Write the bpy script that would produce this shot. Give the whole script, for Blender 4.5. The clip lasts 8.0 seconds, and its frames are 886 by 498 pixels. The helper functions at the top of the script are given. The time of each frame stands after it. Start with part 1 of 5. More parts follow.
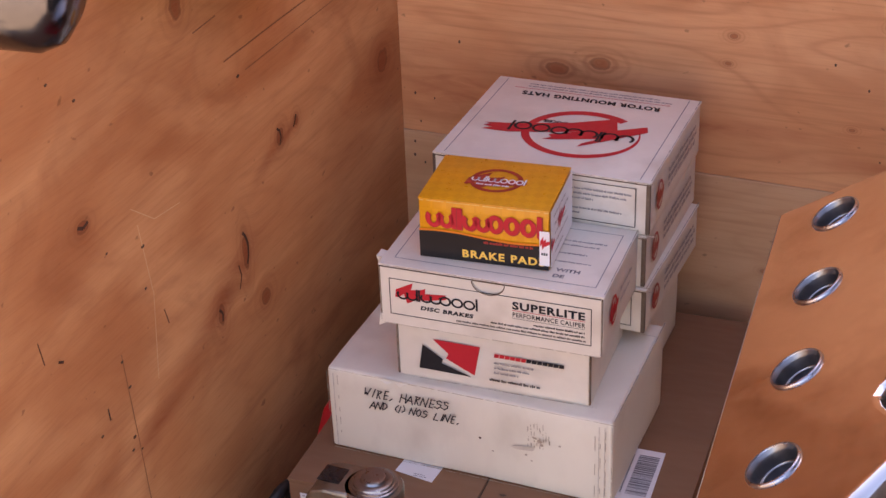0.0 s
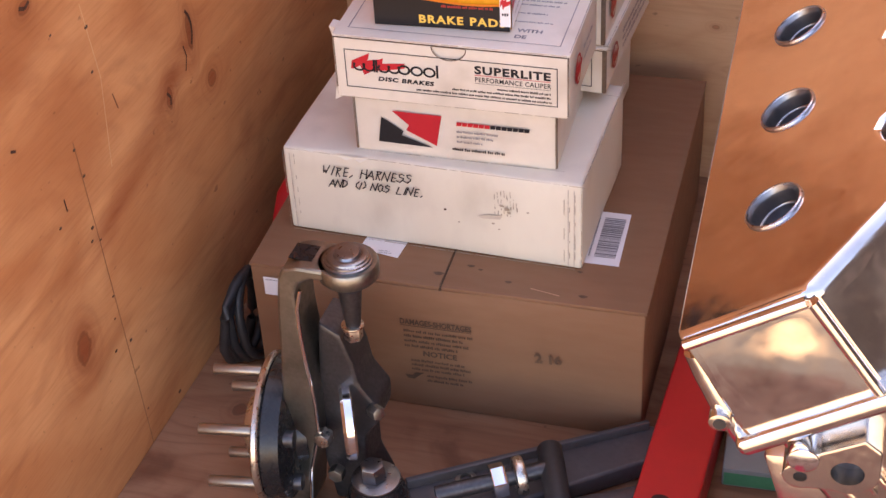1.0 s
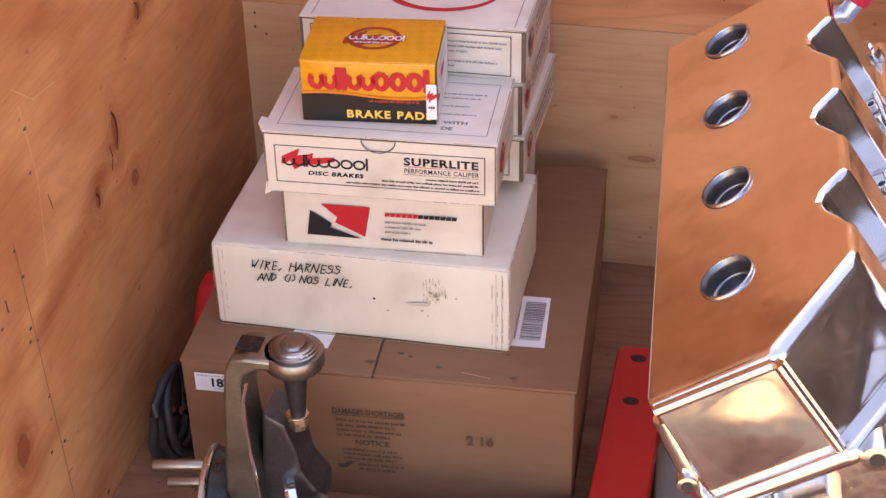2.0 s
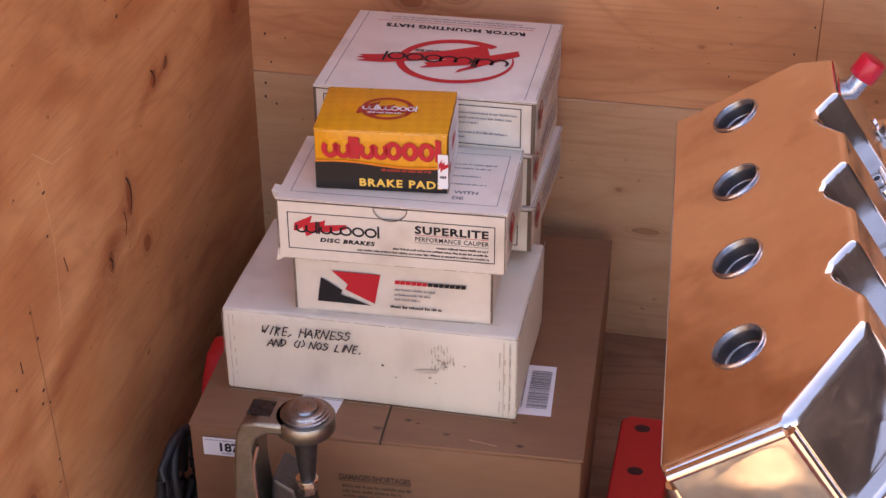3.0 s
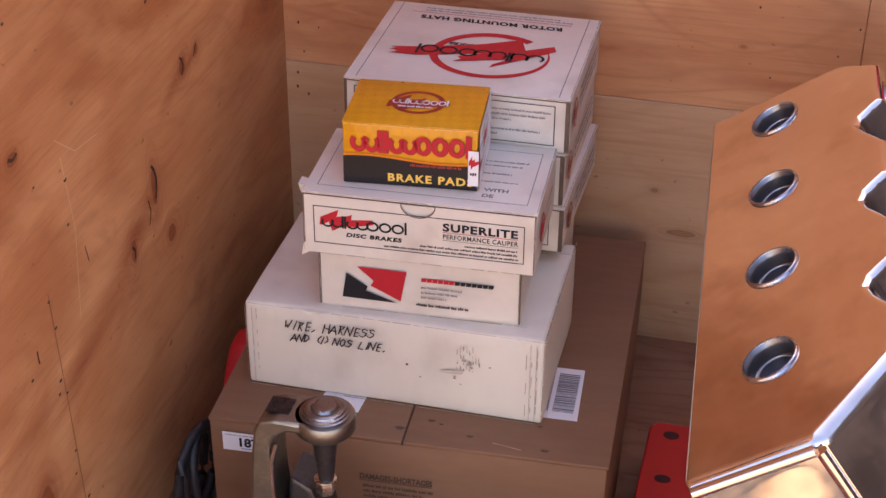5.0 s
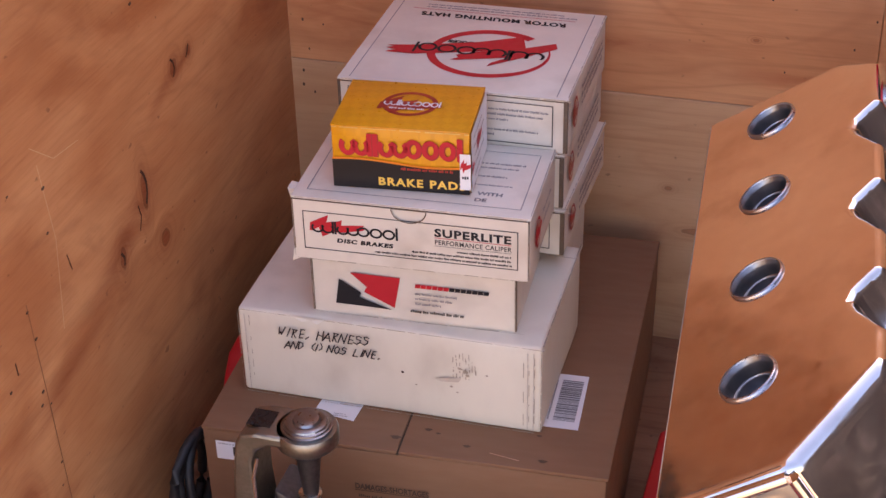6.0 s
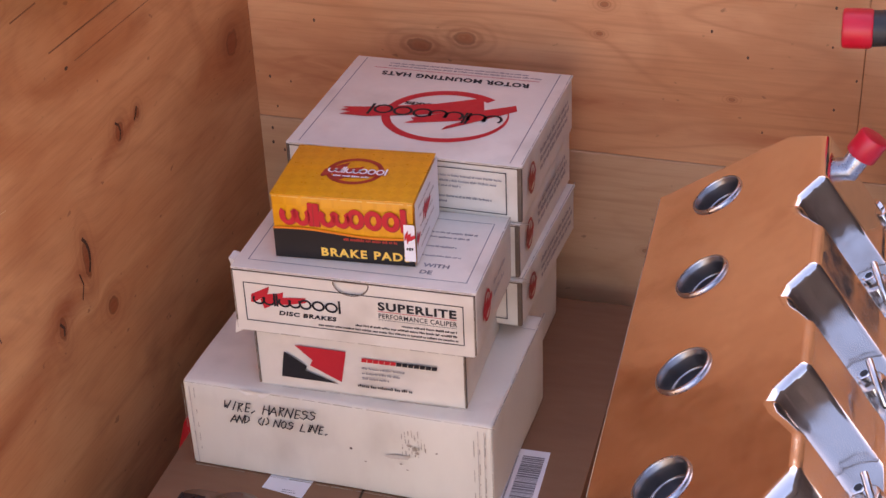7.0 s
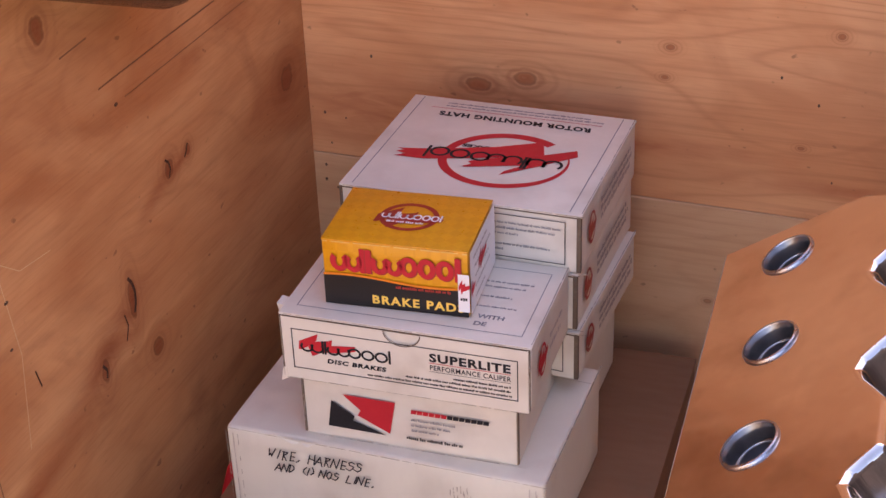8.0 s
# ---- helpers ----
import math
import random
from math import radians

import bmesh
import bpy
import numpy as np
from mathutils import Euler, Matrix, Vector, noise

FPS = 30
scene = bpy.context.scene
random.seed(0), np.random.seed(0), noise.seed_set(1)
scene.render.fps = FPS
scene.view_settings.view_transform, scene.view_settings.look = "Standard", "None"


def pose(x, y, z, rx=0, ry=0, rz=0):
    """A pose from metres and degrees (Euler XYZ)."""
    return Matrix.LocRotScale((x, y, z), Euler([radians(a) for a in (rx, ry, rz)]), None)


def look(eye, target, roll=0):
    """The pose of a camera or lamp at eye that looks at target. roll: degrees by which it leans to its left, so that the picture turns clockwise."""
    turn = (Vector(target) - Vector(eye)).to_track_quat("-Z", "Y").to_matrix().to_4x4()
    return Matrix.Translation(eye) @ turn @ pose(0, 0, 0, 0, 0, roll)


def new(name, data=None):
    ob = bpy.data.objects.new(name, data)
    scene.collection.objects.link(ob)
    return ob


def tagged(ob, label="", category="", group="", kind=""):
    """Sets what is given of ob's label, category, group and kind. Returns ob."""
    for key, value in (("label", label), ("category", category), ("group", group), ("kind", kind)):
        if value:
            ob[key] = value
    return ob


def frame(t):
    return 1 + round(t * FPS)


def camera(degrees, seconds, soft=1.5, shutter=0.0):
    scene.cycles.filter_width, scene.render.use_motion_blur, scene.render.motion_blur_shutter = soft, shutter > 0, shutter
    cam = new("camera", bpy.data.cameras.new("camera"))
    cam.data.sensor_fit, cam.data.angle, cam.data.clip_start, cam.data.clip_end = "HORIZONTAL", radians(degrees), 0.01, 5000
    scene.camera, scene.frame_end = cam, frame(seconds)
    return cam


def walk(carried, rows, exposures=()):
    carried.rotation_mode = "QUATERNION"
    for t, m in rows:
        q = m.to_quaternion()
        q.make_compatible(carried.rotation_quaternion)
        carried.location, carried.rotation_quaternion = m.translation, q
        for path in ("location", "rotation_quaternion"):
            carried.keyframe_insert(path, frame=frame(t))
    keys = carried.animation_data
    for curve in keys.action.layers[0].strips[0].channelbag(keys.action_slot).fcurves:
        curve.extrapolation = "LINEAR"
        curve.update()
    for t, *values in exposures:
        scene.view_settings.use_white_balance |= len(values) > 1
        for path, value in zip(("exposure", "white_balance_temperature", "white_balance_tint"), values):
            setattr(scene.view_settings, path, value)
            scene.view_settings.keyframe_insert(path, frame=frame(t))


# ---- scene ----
cam = camera(31.4, 8.0)
PATH = [
    (0, (0.609, -1.215, 1.191), (-0.096, 0.374, 0.201), -2.3),
    (0.2, (0.588, -1.185, 1.175), (-0.083, 0.373, 0.115), -2.2),
    (0.3, (0.579, -1.183, 1.167), (-0.077, 0.354, 0.063), -1.9),
    (0.5, (0.568, -1.178, 1.141), (-0.069, 0.309, -0.034), -1.4),
    (0.7, (0.561, -1.185, 1.138), (-0.064, 0.291, -0.059), -2.4),
    (1, (0.544, -1.214, 1.146), (-0.005, 0.282, -0.063), -3.5),
    (1.2, (0.530, -1.226, 1.153), (0.028, 0.274, -0.070), -3.4),
    (1.3, (0.522, -1.227, 1.147), (0.035, 0.282, -0.072), -3.5),
    (1.5, (0.506, -1.249, 1.153), (0.069, 0.293, -0.044), -2.7),
    (1.7, (0.487, -1.262, 1.157), (0.096, 0.319, -0.003), -1.9),
    (2.8, (0.447, -1.302, 1.165), (0.095, 0.369, 0.125), -0.7),
    (3, (0.451, -1.299, 1.166), (0.087, 0.376, 0.134), -0.3),
    (3.5, (0.446, -1.297, 1.173), (0.045, 0.395, 0.185), 0.6),
    (4, (0.449, -1.293, 1.175), (0.036, 0.4, 0.194), 0.8),
    (4.5, (0.452, -1.28, 1.165), (0.047, 0.389, 0.139), 0.4),
    (4.7, (0.452, -1.274, 1.16), (0.048, 0.389, 0.124), 0.4),
    (5.8, (0.491, -1.22, 1.153), (0.023, 0.412, 0.097), -0.9),
    (6, (0.511, -1.2, 1.152), (0.021, 0.423, 0.091), -1.4),
    (6.2, (0.532, -1.178, 1.148), (0.021, 0.443, 0.094), -0.8),
    (6.5, (0.565, -1.142, 1.148), (0.04, 0.474, 0.093), -1.1),
    (6.8, (0.584, -1.114, 1.15), (0.039, 0.501, 0.104), -2.0),
    (7, (0.592, -1.099, 1.152), (0.023, 0.519, 0.124), -2.6),
    (7.2, (0.594, -1.091, 1.158), (0.004, 0.522, 0.135), -2.3),
    (7.5, (0.595, -1.086, 1.152), (-0.022, 0.526, 0.142), -2.1),
    (7.8, (0.583, -1.073, 1.156), (-0.045, 0.534, 0.145), -2.4),
    (8, (0.572, -1.048, 1.149), (-0.064, 0.562, 0.146), -2.3),
]
walk(cam, [(t, look(eye, target, roll)) for t, eye, target, roll in PATH], [(0.0, 2.05, 8000, 34), (0.5, 2.15, 8200, 34), (1.0, 2.50, 8400, 30), (1.7, 2.60, 8400, 30), (3.0, 2.16, 8150, 33), (8.0, 2.12, 7950, 34)])

# world, sun and exposure
SUN_EL, SUN_AZ = 47.0, -1.5          # degrees; azimuth turned from the back of the crate
world = bpy.data.worlds.new("sky")
scene.world = world
world.use_nodes = True
wn = world.node_tree
sky = wn.nodes.new("ShaderNodeTexSky")
sky.sky_type = "NISHITA"
sky.sun_disc = False
sky.sun_elevation = radians(SUN_EL)
sky.sun_rotation = radians(SUN_AZ)
wn.nodes["Background"].inputs[1].default_value = 0.15
wn.links.new(sky.outputs[0], wn.nodes["Background"].inputs[0])
sun_data = bpy.data.lights.new("sun", "SUN")
sun_data.energy, sun_data.angle, sun_data.color = 5.0, radians(0.53), (1.0, 0.93, 0.83)
sun = new("sun", sun_data)
sun_way = Vector((math.sin(radians(SUN_AZ)) * math.cos(radians(SUN_EL)), math.cos(radians(SUN_AZ)) * math.cos(radians(SUN_EL)), math.sin(radians(SUN_EL))))
sun.matrix_world = look(sun_way * 10, (0, 0, 0))

# ---------------------------------------------------------------- materials


def mat(name, color, rough=0.6, metal=0.0, var=0.12, scale=30.0, bump=0.0, bump_scale=200.0, stretch=(1, 1, 1), dirt=None, dirt_scale=8.0, dirt_amount=0.0, spec=0.5, bump_detail=4.0):
    """A node material with fine and broad variation, bump and dirt."""
    m = bpy.data.materials.new(name)
    m.use_nodes = True
    t = m.node_tree
    b = t.nodes["Principled BSDF"]
    b.inputs["Metallic"].default_value = metal
    b.inputs["Specular IOR Level"].default_value = spec
    co = t.nodes.new("ShaderNodeTexCoord")
    mp = t.nodes.new("ShaderNodeMapping")
    mp.inputs["Scale"].default_value = stretch
    t.links.new(co.outputs["Object"], mp.inputs[0])

    def noise_tex(s, detail=4.0):
        n = t.nodes.new("ShaderNodeTexNoise")
        n.inputs["Scale"].default_value, n.inputs["Detail"].default_value = s, detail
        t.links.new(mp.outputs[0], n.inputs["Vector"])
        return n.outputs[0]

    def ramp(src, lo, hi, a, c):
        r = t.nodes.new("ShaderNodeMapRange")
        for k, v in zip((1, 2, 3, 4), (lo, hi, a, c)):
            r.inputs[k].default_value = v
        t.links.new(src, r.inputs[0])
        return r.outputs[0]

    def mix(fac, a, c, mode="MIX"):
        x = t.nodes.new("ShaderNodeMix")
        x.data_type, x.blend_type = "RGBA", mode
        for i, v in ((0, fac), (6, a), (7, c)):
            if isinstance(v, (int, float)):
                x.inputs[i].default_value = v
            elif isinstance(v, tuple):
                x.inputs[i].default_value = (*v, 1)
            else:
                t.links.new(v, x.inputs[i])
        return x.outputs[2]

    fine, broad = noise_tex(scale * 6), noise_tex(scale)
    dark = tuple(c * (1 - var) for c in color)
    light = tuple(min(1, c * (1 + var)) for c in color)
    col = mix(ramp(broad, 0.3, 0.7, 0, 1), dark, light)
    col = mix(ramp(fine, 0.3, 0.7, 0, 0.5 * var / 0.12 if var else 0), col, tuple(c * (1 - var) for c in color))
    if dirt:
        col = mix(ramp(noise_tex(dirt_scale, 6), 0.52, 0.75, 0, dirt_amount), col, dirt)
    t.links.new(col, b.inputs["Base Color"])
    t.links.new(ramp(fine, 0.25, 0.75, max(0, rough - 0.08), min(1, rough + 0.08)), b.inputs["Roughness"])
    if bump:
        bp = t.nodes.new("ShaderNodeBump")
        bp.inputs["Strength"].default_value, bp.inputs["Distance"].default_value = bump, 0.001
        t.links.new(noise_tex(bump_scale, bump_detail), bp.inputs["Height"])
        t.links.new(bp.outputs[0], b.inputs["Normal"])
    return m


def wood(name, base, late, dark, along, across, knots=(), rough=0.62, stained=0.55, figure=0.42, lines=30.0, banding=0.6, streak=0.0, dark_patches=(), rings_by=0.3):
    """Rotary-cut plywood: grain runs along axis 'along'; knots are (position along, position across, half length, half width)."""
    m = bpy.data.materials.new(name)
    m.use_nodes = True
    t = m.node_tree
    b = t.nodes["Principled BSDF"]
    co = t.nodes.new("ShaderNodeTexCoord")
    sep = t.nodes.new("ShaderNodeSeparateXYZ")
    t.links.new(co.outputs["Object"], sep.inputs[0])

    def mth(op, *v):
        n = t.nodes.new("ShaderNodeMath")
        n.operation = op
        for i, x in enumerate(v):
            if isinstance(x, (int, float)):
                n.inputs[i].default_value = x
            else:
                t.links.new(x, n.inputs[i])
        return n.outputs[0]

    u, v = sep.outputs[along], sep.outputs[across]

    def tex(su, sv, detail=5.0, dist=0.0, off=0.0):
        c = t.nodes.new("ShaderNodeCombineXYZ")
        t.links.new(mth("MULTIPLY", u, su), c.inputs[0])
        t.links.new(mth("MULTIPLY", v2, sv), c.inputs[1])
        c.inputs[2].default_value = off
        n = t.nodes.new("ShaderNodeTexNoise")
        n.inputs["Scale"].default_value, n.inputs["Detail"].default_value, n.inputs["Distortion"].default_value = 1.0, detail, dist
        t.links.new(c.outputs[0], n.inputs["Vector"])
        return n.outputs[0]

    def rng(src, lo, hi, a=0.0, c=1.0):
        r = t.nodes.new("ShaderNodeMapRange")
        r.interpolation_type = "SMOOTHSTEP"
        for k, x in zip((1, 2, 3, 4), (lo, hi, a, c)):
            r.inputs[k].default_value = x
        t.links.new(src, r.inputs[0])
        return r.outputs[0]

    def mix(fac, a, c):
        x = t.nodes.new("ShaderNodeMix")
        x.data_type = "RGBA"
        for i, w in ((0, fac), (6, a), (7, c)):
            if isinstance(w, (int, float)):
                x.inputs[i].default_value = w
            elif isinstance(w, tuple):
                x.inputs[i].default_value = (*w, 1)
            else:
                t.links.new(w, x.inputs[i])
        return x.outputs[2]

    # the grain bends round each knot
    v2, knot_mask, halo_mask, growth = v, None, None, None
    for ku, kv, lu, lv in knots:
        lu, lv = lu * 0.8, lv * 0.8
        du, dv = mth("DIVIDE", mth("SUBTRACT", u, ku), lu), mth("DIVIDE", mth("SUBTRACT", v, kv), lv)
        r2 = mth("ADD", mth("MULTIPLY", du, du), mth("MULTIPLY", dv, dv))
        wob = t.nodes.new("ShaderNodeTexNoise")
        wob.inputs["Scale"].default_value, wob.inputs["Detail"].default_value = 90.0, 3.0
        t.links.new(co.outputs["Object"], wob.inputs["Vector"])
        r2 = mth("ADD", r2, mth("MULTIPLY", mth("SUBTRACT", wob.outputs[0], 0.5), 1.6))
        core = rng(r2, 0.3, 1.25, 1, 0)
        du2 = mth("MULTIPLY", du, 0.42)
        halo = mth("POWER", 2.718, mth("MULTIPLY", mth("ADD", mth("MULTIPLY", du2, du2), mth("MULTIPLY", mth("MULTIPLY", dv, dv), 0.16)), -1.0))
        v2 = mth("ADD", v2, mth("MULTIPLY", mth("MULTIPLY", halo, mth("SIGN", dv)), -lv * 0.9))
        knot_mask = core if knot_mask is None else mth("MAXIMUM", knot_mask, core)
        halo_mask = halo if halo_mask is None else mth("MAXIMUM", halo_mask, halo)
        # growth rings that spread from the knot
        wave = mth("MULTIPLY", mth("ADD", mth("SINE", mth("MULTIPLY", mth("SQRT", mth("MAXIMUM", r2, 0.0)), 5.5)), 0.2), halo)
        growth = wave if growth is None else mth("MAXIMUM", growth, wave)
    broad = tex(3.2, 7.5, 4.0, 1.2)
    stain = tex(5.0, 9.0, 5.0, 1.6, 31.0)
    band = tex(2.2, 34.0, 4.0, 0.7, 3.0)
    fibre = tex(26.0, 420.0, 4.0, 0.6, 7.0)
    # contour lines of a slow field give the rotary-cut figure
    field = mth("ADD", mth("MULTIPLY", tex(1.3, 5.0, 2.0, 0.3, 11.0), 16.0), mth("MULTIPLY", v2, lines))
    rings = mth("ABSOLUTE", mth("SUBTRACT", mth("MULTIPLY", mth("FRACT", field), 2.0), 1.0))
    col = mix(rng(broad, 0.32, 0.68), base, late)
    col = mix(mth("MULTIPLY", rng(rings, 0.35, 1.0), figure), col, late)
    col = mix(mth("MULTIPLY", rng(rings, 0.72, 1.0), figure * 0.55), col, dark)
    col = mix(mth("MULTIPLY", rng(stain, 0.50, 0.72), stained), col, dark)
    col = mix(mth("MULTIPLY", rng(band, 0.55, 0.78), banding), col, dark)
    if streak:
        # fine latewood streaks gathered in groups
        fine = mth("MULTIPLY", rng(tex(3.5, 150.0, 3.0, 0.4, 15.0), 0.46, 0.70), rng(tex(1.6, 9.0, 2.0, 0.5, 17.0), 0.40, 0.66))
        col = mix(mth("MULTIPLY", fine, streak), col, dark)
    col = mix(mth("MULTIPLY", rng(fibre, 0.45, 0.75), 0.13), col, dark)
    # soft ragged reddish-dark patches, some trailing off the larger knots
    for cu, cv, lu, lv, lean in dark_patches:
        du = mth("DIVIDE", mth("SUBTRACT", u, cu), lu)
        dv = mth("DIVIDE", mth("SUBTRACT", mth("SUBTRACT", v, cv), mth("MULTIPLY", mth("SUBTRACT", u, cu), lean)), lv)
        soft = mth("POWER", 2.718, mth("MULTIPLY", mth("ADD", mth("MULTIPLY", du, du), mth("MULTIPLY", dv, dv)), -1.0))
        ragged = mth("MULTIPLY", soft, rng(tex(14.0, 60.0, 4.0, 0.8, 41.0), 0.25, 0.75, 0.35, 1.0))
        col = mix(mth("MULTIPLY", ragged, 0.85), col, (dark[0] * 1.12, dark[1] * 1.0, dark[2] * 1.0))
    spots = tex(60.0, 75.0, 2.0, 0.0, 21.0)
    col = mix(mth("MULTIPLY", rng(spots, 0.69, 0.76), 0.5), col, tuple(c * 0.45 for c in dark))
    if knots:
        col = mix(mth("MULTIPLY", halo_mask, 0.30), col, dark)
        col = mix(mth("MULTIPLY", growth, rings_by), col, dark)
        col = mix(mth("MULTIPLY", knot_mask, 0.72), col, (dark[0] * 0.95, dark[1] * 0.80, dark[2] * 0.75))
        rim = mth("MULTIPLY", mth("MULTIPLY", knot_mask, mth("SUBTRACT", 1.0, knot_mask)), 1.7)
        col = mix(rim, col, tuple(c * 0.45 for c in dark))
    t.links.new(col, b.inputs["Base Color"])
    t.links.new(rng(fibre, 0.2, 0.8, rough - 0.08, rough + 0.1), b.inputs["Roughness"])
    b.inputs["Specular IOR Level"].default_value = 0.35
    bp = t.nodes.new("ShaderNodeBump")
    bp.inputs["Strength"].default_value, bp.inputs["Distance"].default_value = 0.22, 0.0005
    t.links.new(mth("ADD", fibre, mth("MULTIPLY", rings, 0.4)), bp.inputs["Height"])
    t.links.new(bp.outputs[0], b.inputs["Normal"])
    return m


PLY_BASE, PLY_LATE, PLY_DARK = (0.67, 0.318, 0.138), (0.50, 0.190, 0.072), (0.29, 0.080, 0.028)
LEFT_KNOTS = [(-0.051, 0.674, 0.013, 0.016), (0.378, 0.448, 0.018, 0.018), (0.117, 0.465, 0.010, 0.012), (0.155, 0.468, 0.006, 0.008),
              (0.023, 0.372, 0.008, 0.026), (-0.036, 0.330, 0.008, 0.016), (-0.237, 0.538, 0.010, 0.008), (-0.266, 0.193, 0.015, 0.022), (0.055, 0.30, 0.012, 0.012)]
PALE_KNOTS = [(0.338, 0.159, 0.022, 0.006), (0.30, 0.215, 0.006, 0.004)]
BACK_KNOTS = [(0.038, 0.444, 0.019, 0.010), (0.091, 0.457, 0.017, 0.010), (0.247, 0.511, 0.006, 0.004), (0.387, 0.415, 0.005, 0.003),
              (0.417, 0.541, 0.005, 0.004), (0.242, 0.477, 0.005, 0.003), (0.60, 0.60, 0.016, 0.010)]
M_PLY_LEFT = wood("plywood_left", PLY_BASE, PLY_LATE, PLY_DARK, 1, 2, LEFT_KNOTS, stained=0.36, figure=0.16, lines=11.0, banding=0.34, streak=0.12,
                  dark_patches=[(-0.026, 0.348, 0.075, 0.020, 0.42), (0.090, 0.452, 0.036, 0.012, 0.40), (0.140, 0.462, 0.020, 0.007, 0.4), (0.375, 0.447, 0.032, 0.030, 0.0), (-0.17, 0.28, 0.06, 0.012, 0.35), (-0.266, 0.193, 0.026, 0.045, 0.0)])
# the first patch darkens the left end of the back board
M_PLY_BACK = wood("plywood_back", (0.77, 0.375, 0.180), (0.66, 0.285, 0.125), (0.42, 0.140, 0.052), 0, 2, BACK_KNOTS, stained=0.25, figure=0.40, lines=17.0, banding=0.22, streak=0.38, rings_by=0.55,
                  dark_patches=[(-0.09, 0.40, 0.09, 0.05, 0.0), (0.22, 0.395, 0.16, 0.012, 0.02), (0.44, 0.372, 0.12, 0.010, 0.0)])
M_PLY_PALE = wood("plywood_pale", (0.67, 0.40, 0.225), (0.61, 0.335, 0.175), (0.44, 0.205, 0.092), 0, 2, PALE_KNOTS, figure=0.20, lines=24.0, stained=0.3, banding=0.35, streak=0.3)
M_PLY_FLOOR = wood("plywood_floor", (0.36, 0.185, 0.105), (0.29, 0.130, 0.066), (0.16, 0.060, 0.029), 0, 1, [(0.22, -0.14, 0.016, 0.011), (0.06, -0.32, 0.013, 0.01), (-0.1, -0.12, 0.01, 0.012)], stained=0.9)
# Uneven dark tone for the unseen right side, to break up engine reflections.
M_WALL_GREY = mat("grey_board", (0.17, 0.145, 0.135), 0.7, var=0.6, scale=3.5, bump=0.1, bump_scale=80, stretch=(1, 0.3, 1.5))
M_NAIL = mat("nail_rust", (0.13, 0.060, 0.032), 0.8, 0.0, 0.3)
M_WHITE = mat("white_board", (0.74, 0.68, 0.585), 0.55, var=0.05, scale=25, bump=0.06, bump_scale=300, dirt=(0.46, 0.38, 0.29), dirt_scale=14, dirt_amount=0.42)
M_WHITE_OLD = mat("white_board_old", (0.76, 0.715, 0.605), 0.65, var=0.04, scale=12, bump=0.12, bump_scale=120, stretch=(1, 1, 0.5), dirt=(0.42, 0.36, 0.28), dirt_scale=16, dirt_amount=0.35)
M_KRAFT = mat("kraft_board", (0.25, 0.121, 0.062), 0.78, var=0.09, scale=18, bump=0.12, bump_scale=90, stretch=(0.25, 1, 1), dirt=(0.19, 0.10, 0.055), dirt_scale=9, dirt_amount=0.3)
M_KRAFT_DARK = mat("kraft_edge", (0.10, 0.06, 0.035), 0.85, var=0.2)
M_EDGE_SHADE = mat("board_edge_and_shade", (0.16, 0.11, 0.075), 0.85, var=0.2)
M_WORN = mat("rubbed_edge", (0.50, 0.42, 0.33), 0.85, var=0.35, scale=160)
M_INK = mat("black_ink", (0.018, 0.017, 0.02), 0.6, var=0.08, scale=60, spec=0.25)
M_INK_GREY = mat("grey_ink", (0.27, 0.26, 0.27), 0.6, var=0.25, scale=80)
M_INK_BROWN = mat("brown_ink", (0.105, 0.056, 0.032), 0.7, var=0.25, scale=90)
M_INK_WORN = mat("worn_brown_ink", (0.15, 0.078, 0.043), 0.75, var=0.3, scale=120)
M_INK_RED = mat("red_ink", (0.58, 0.024, 0.034), 0.5, var=0.05, spec=0.3)
M_INK_SIDE = mat("side_print", (0.36, 0.31, 0.30), 0.6, var=0.25, scale=90)
M_INK_FAINT = mat("faint_ink", (0.46, 0.42, 0.42), 0.6, var=0.2, scale=90)
M_YELLOW = mat("yellow_print", (0.80, 0.345, 0.012), 0.33, var=0.06, scale=40, bump=0.05, bump_scale=100)
t = M_YELLOW.node_tree
chk, cco, cmp_, cmx = (t.nodes.new("ShaderNode" + n) for n in ("TexChecker", "TexCoord", "Mapping", "Mix"))
cmp_.inputs["Rotation"].default_value = (0.0, 0.0, radians(40))
chk.inputs["Scale"].default_value = 110.0
chk.inputs["Color1"].default_value, chk.inputs["Color2"].default_value = (1, 1, 1, 1), (0.95, 0.92, 0.88, 1)
cmx.data_type, cmx.blend_type = "RGBA", "MULTIPLY"
cmx.inputs[0].default_value = 1.0
base_in = t.nodes["Principled BSDF"].inputs["Base Color"]
t.links.new(cco.outputs["Object"], cmp_.inputs[0])
t.links.new(cmp_.outputs[0], chk.inputs["Vector"])
t.links.new(base_in.links[0].from_socket, cmx.inputs[6])
t.links.new(chk.outputs["Color"], cmx.inputs[7])
t.links.new(cmx.outputs[2], base_in)
M_YELLOW_TEXT = mat("yellow_letter", (0.86, 0.55, 0.10), 0.35, var=0.05)
M_YELLOW_RUB_LIGHT = mat("yellow_rub_highlight", (0.86, 0.52, 0.14), 0.6, var=0.15, scale=120)
M_ORANGE = mat("orange_band", (0.80, 0.22, 0.012), 0.35, var=0.06)
M_GLOSS_BLACK = mat("black_print", (0.016, 0.014, 0.015), 0.35, var=0.03, spec=0.3)
M_DARK_RED = mat("dark_red_print", (0.40, 0.028, 0.020), 0.4, var=0.12)
M_LABEL = mat("label_paper", (0.82, 0.81, 0.82), 0.5, var=0.02)
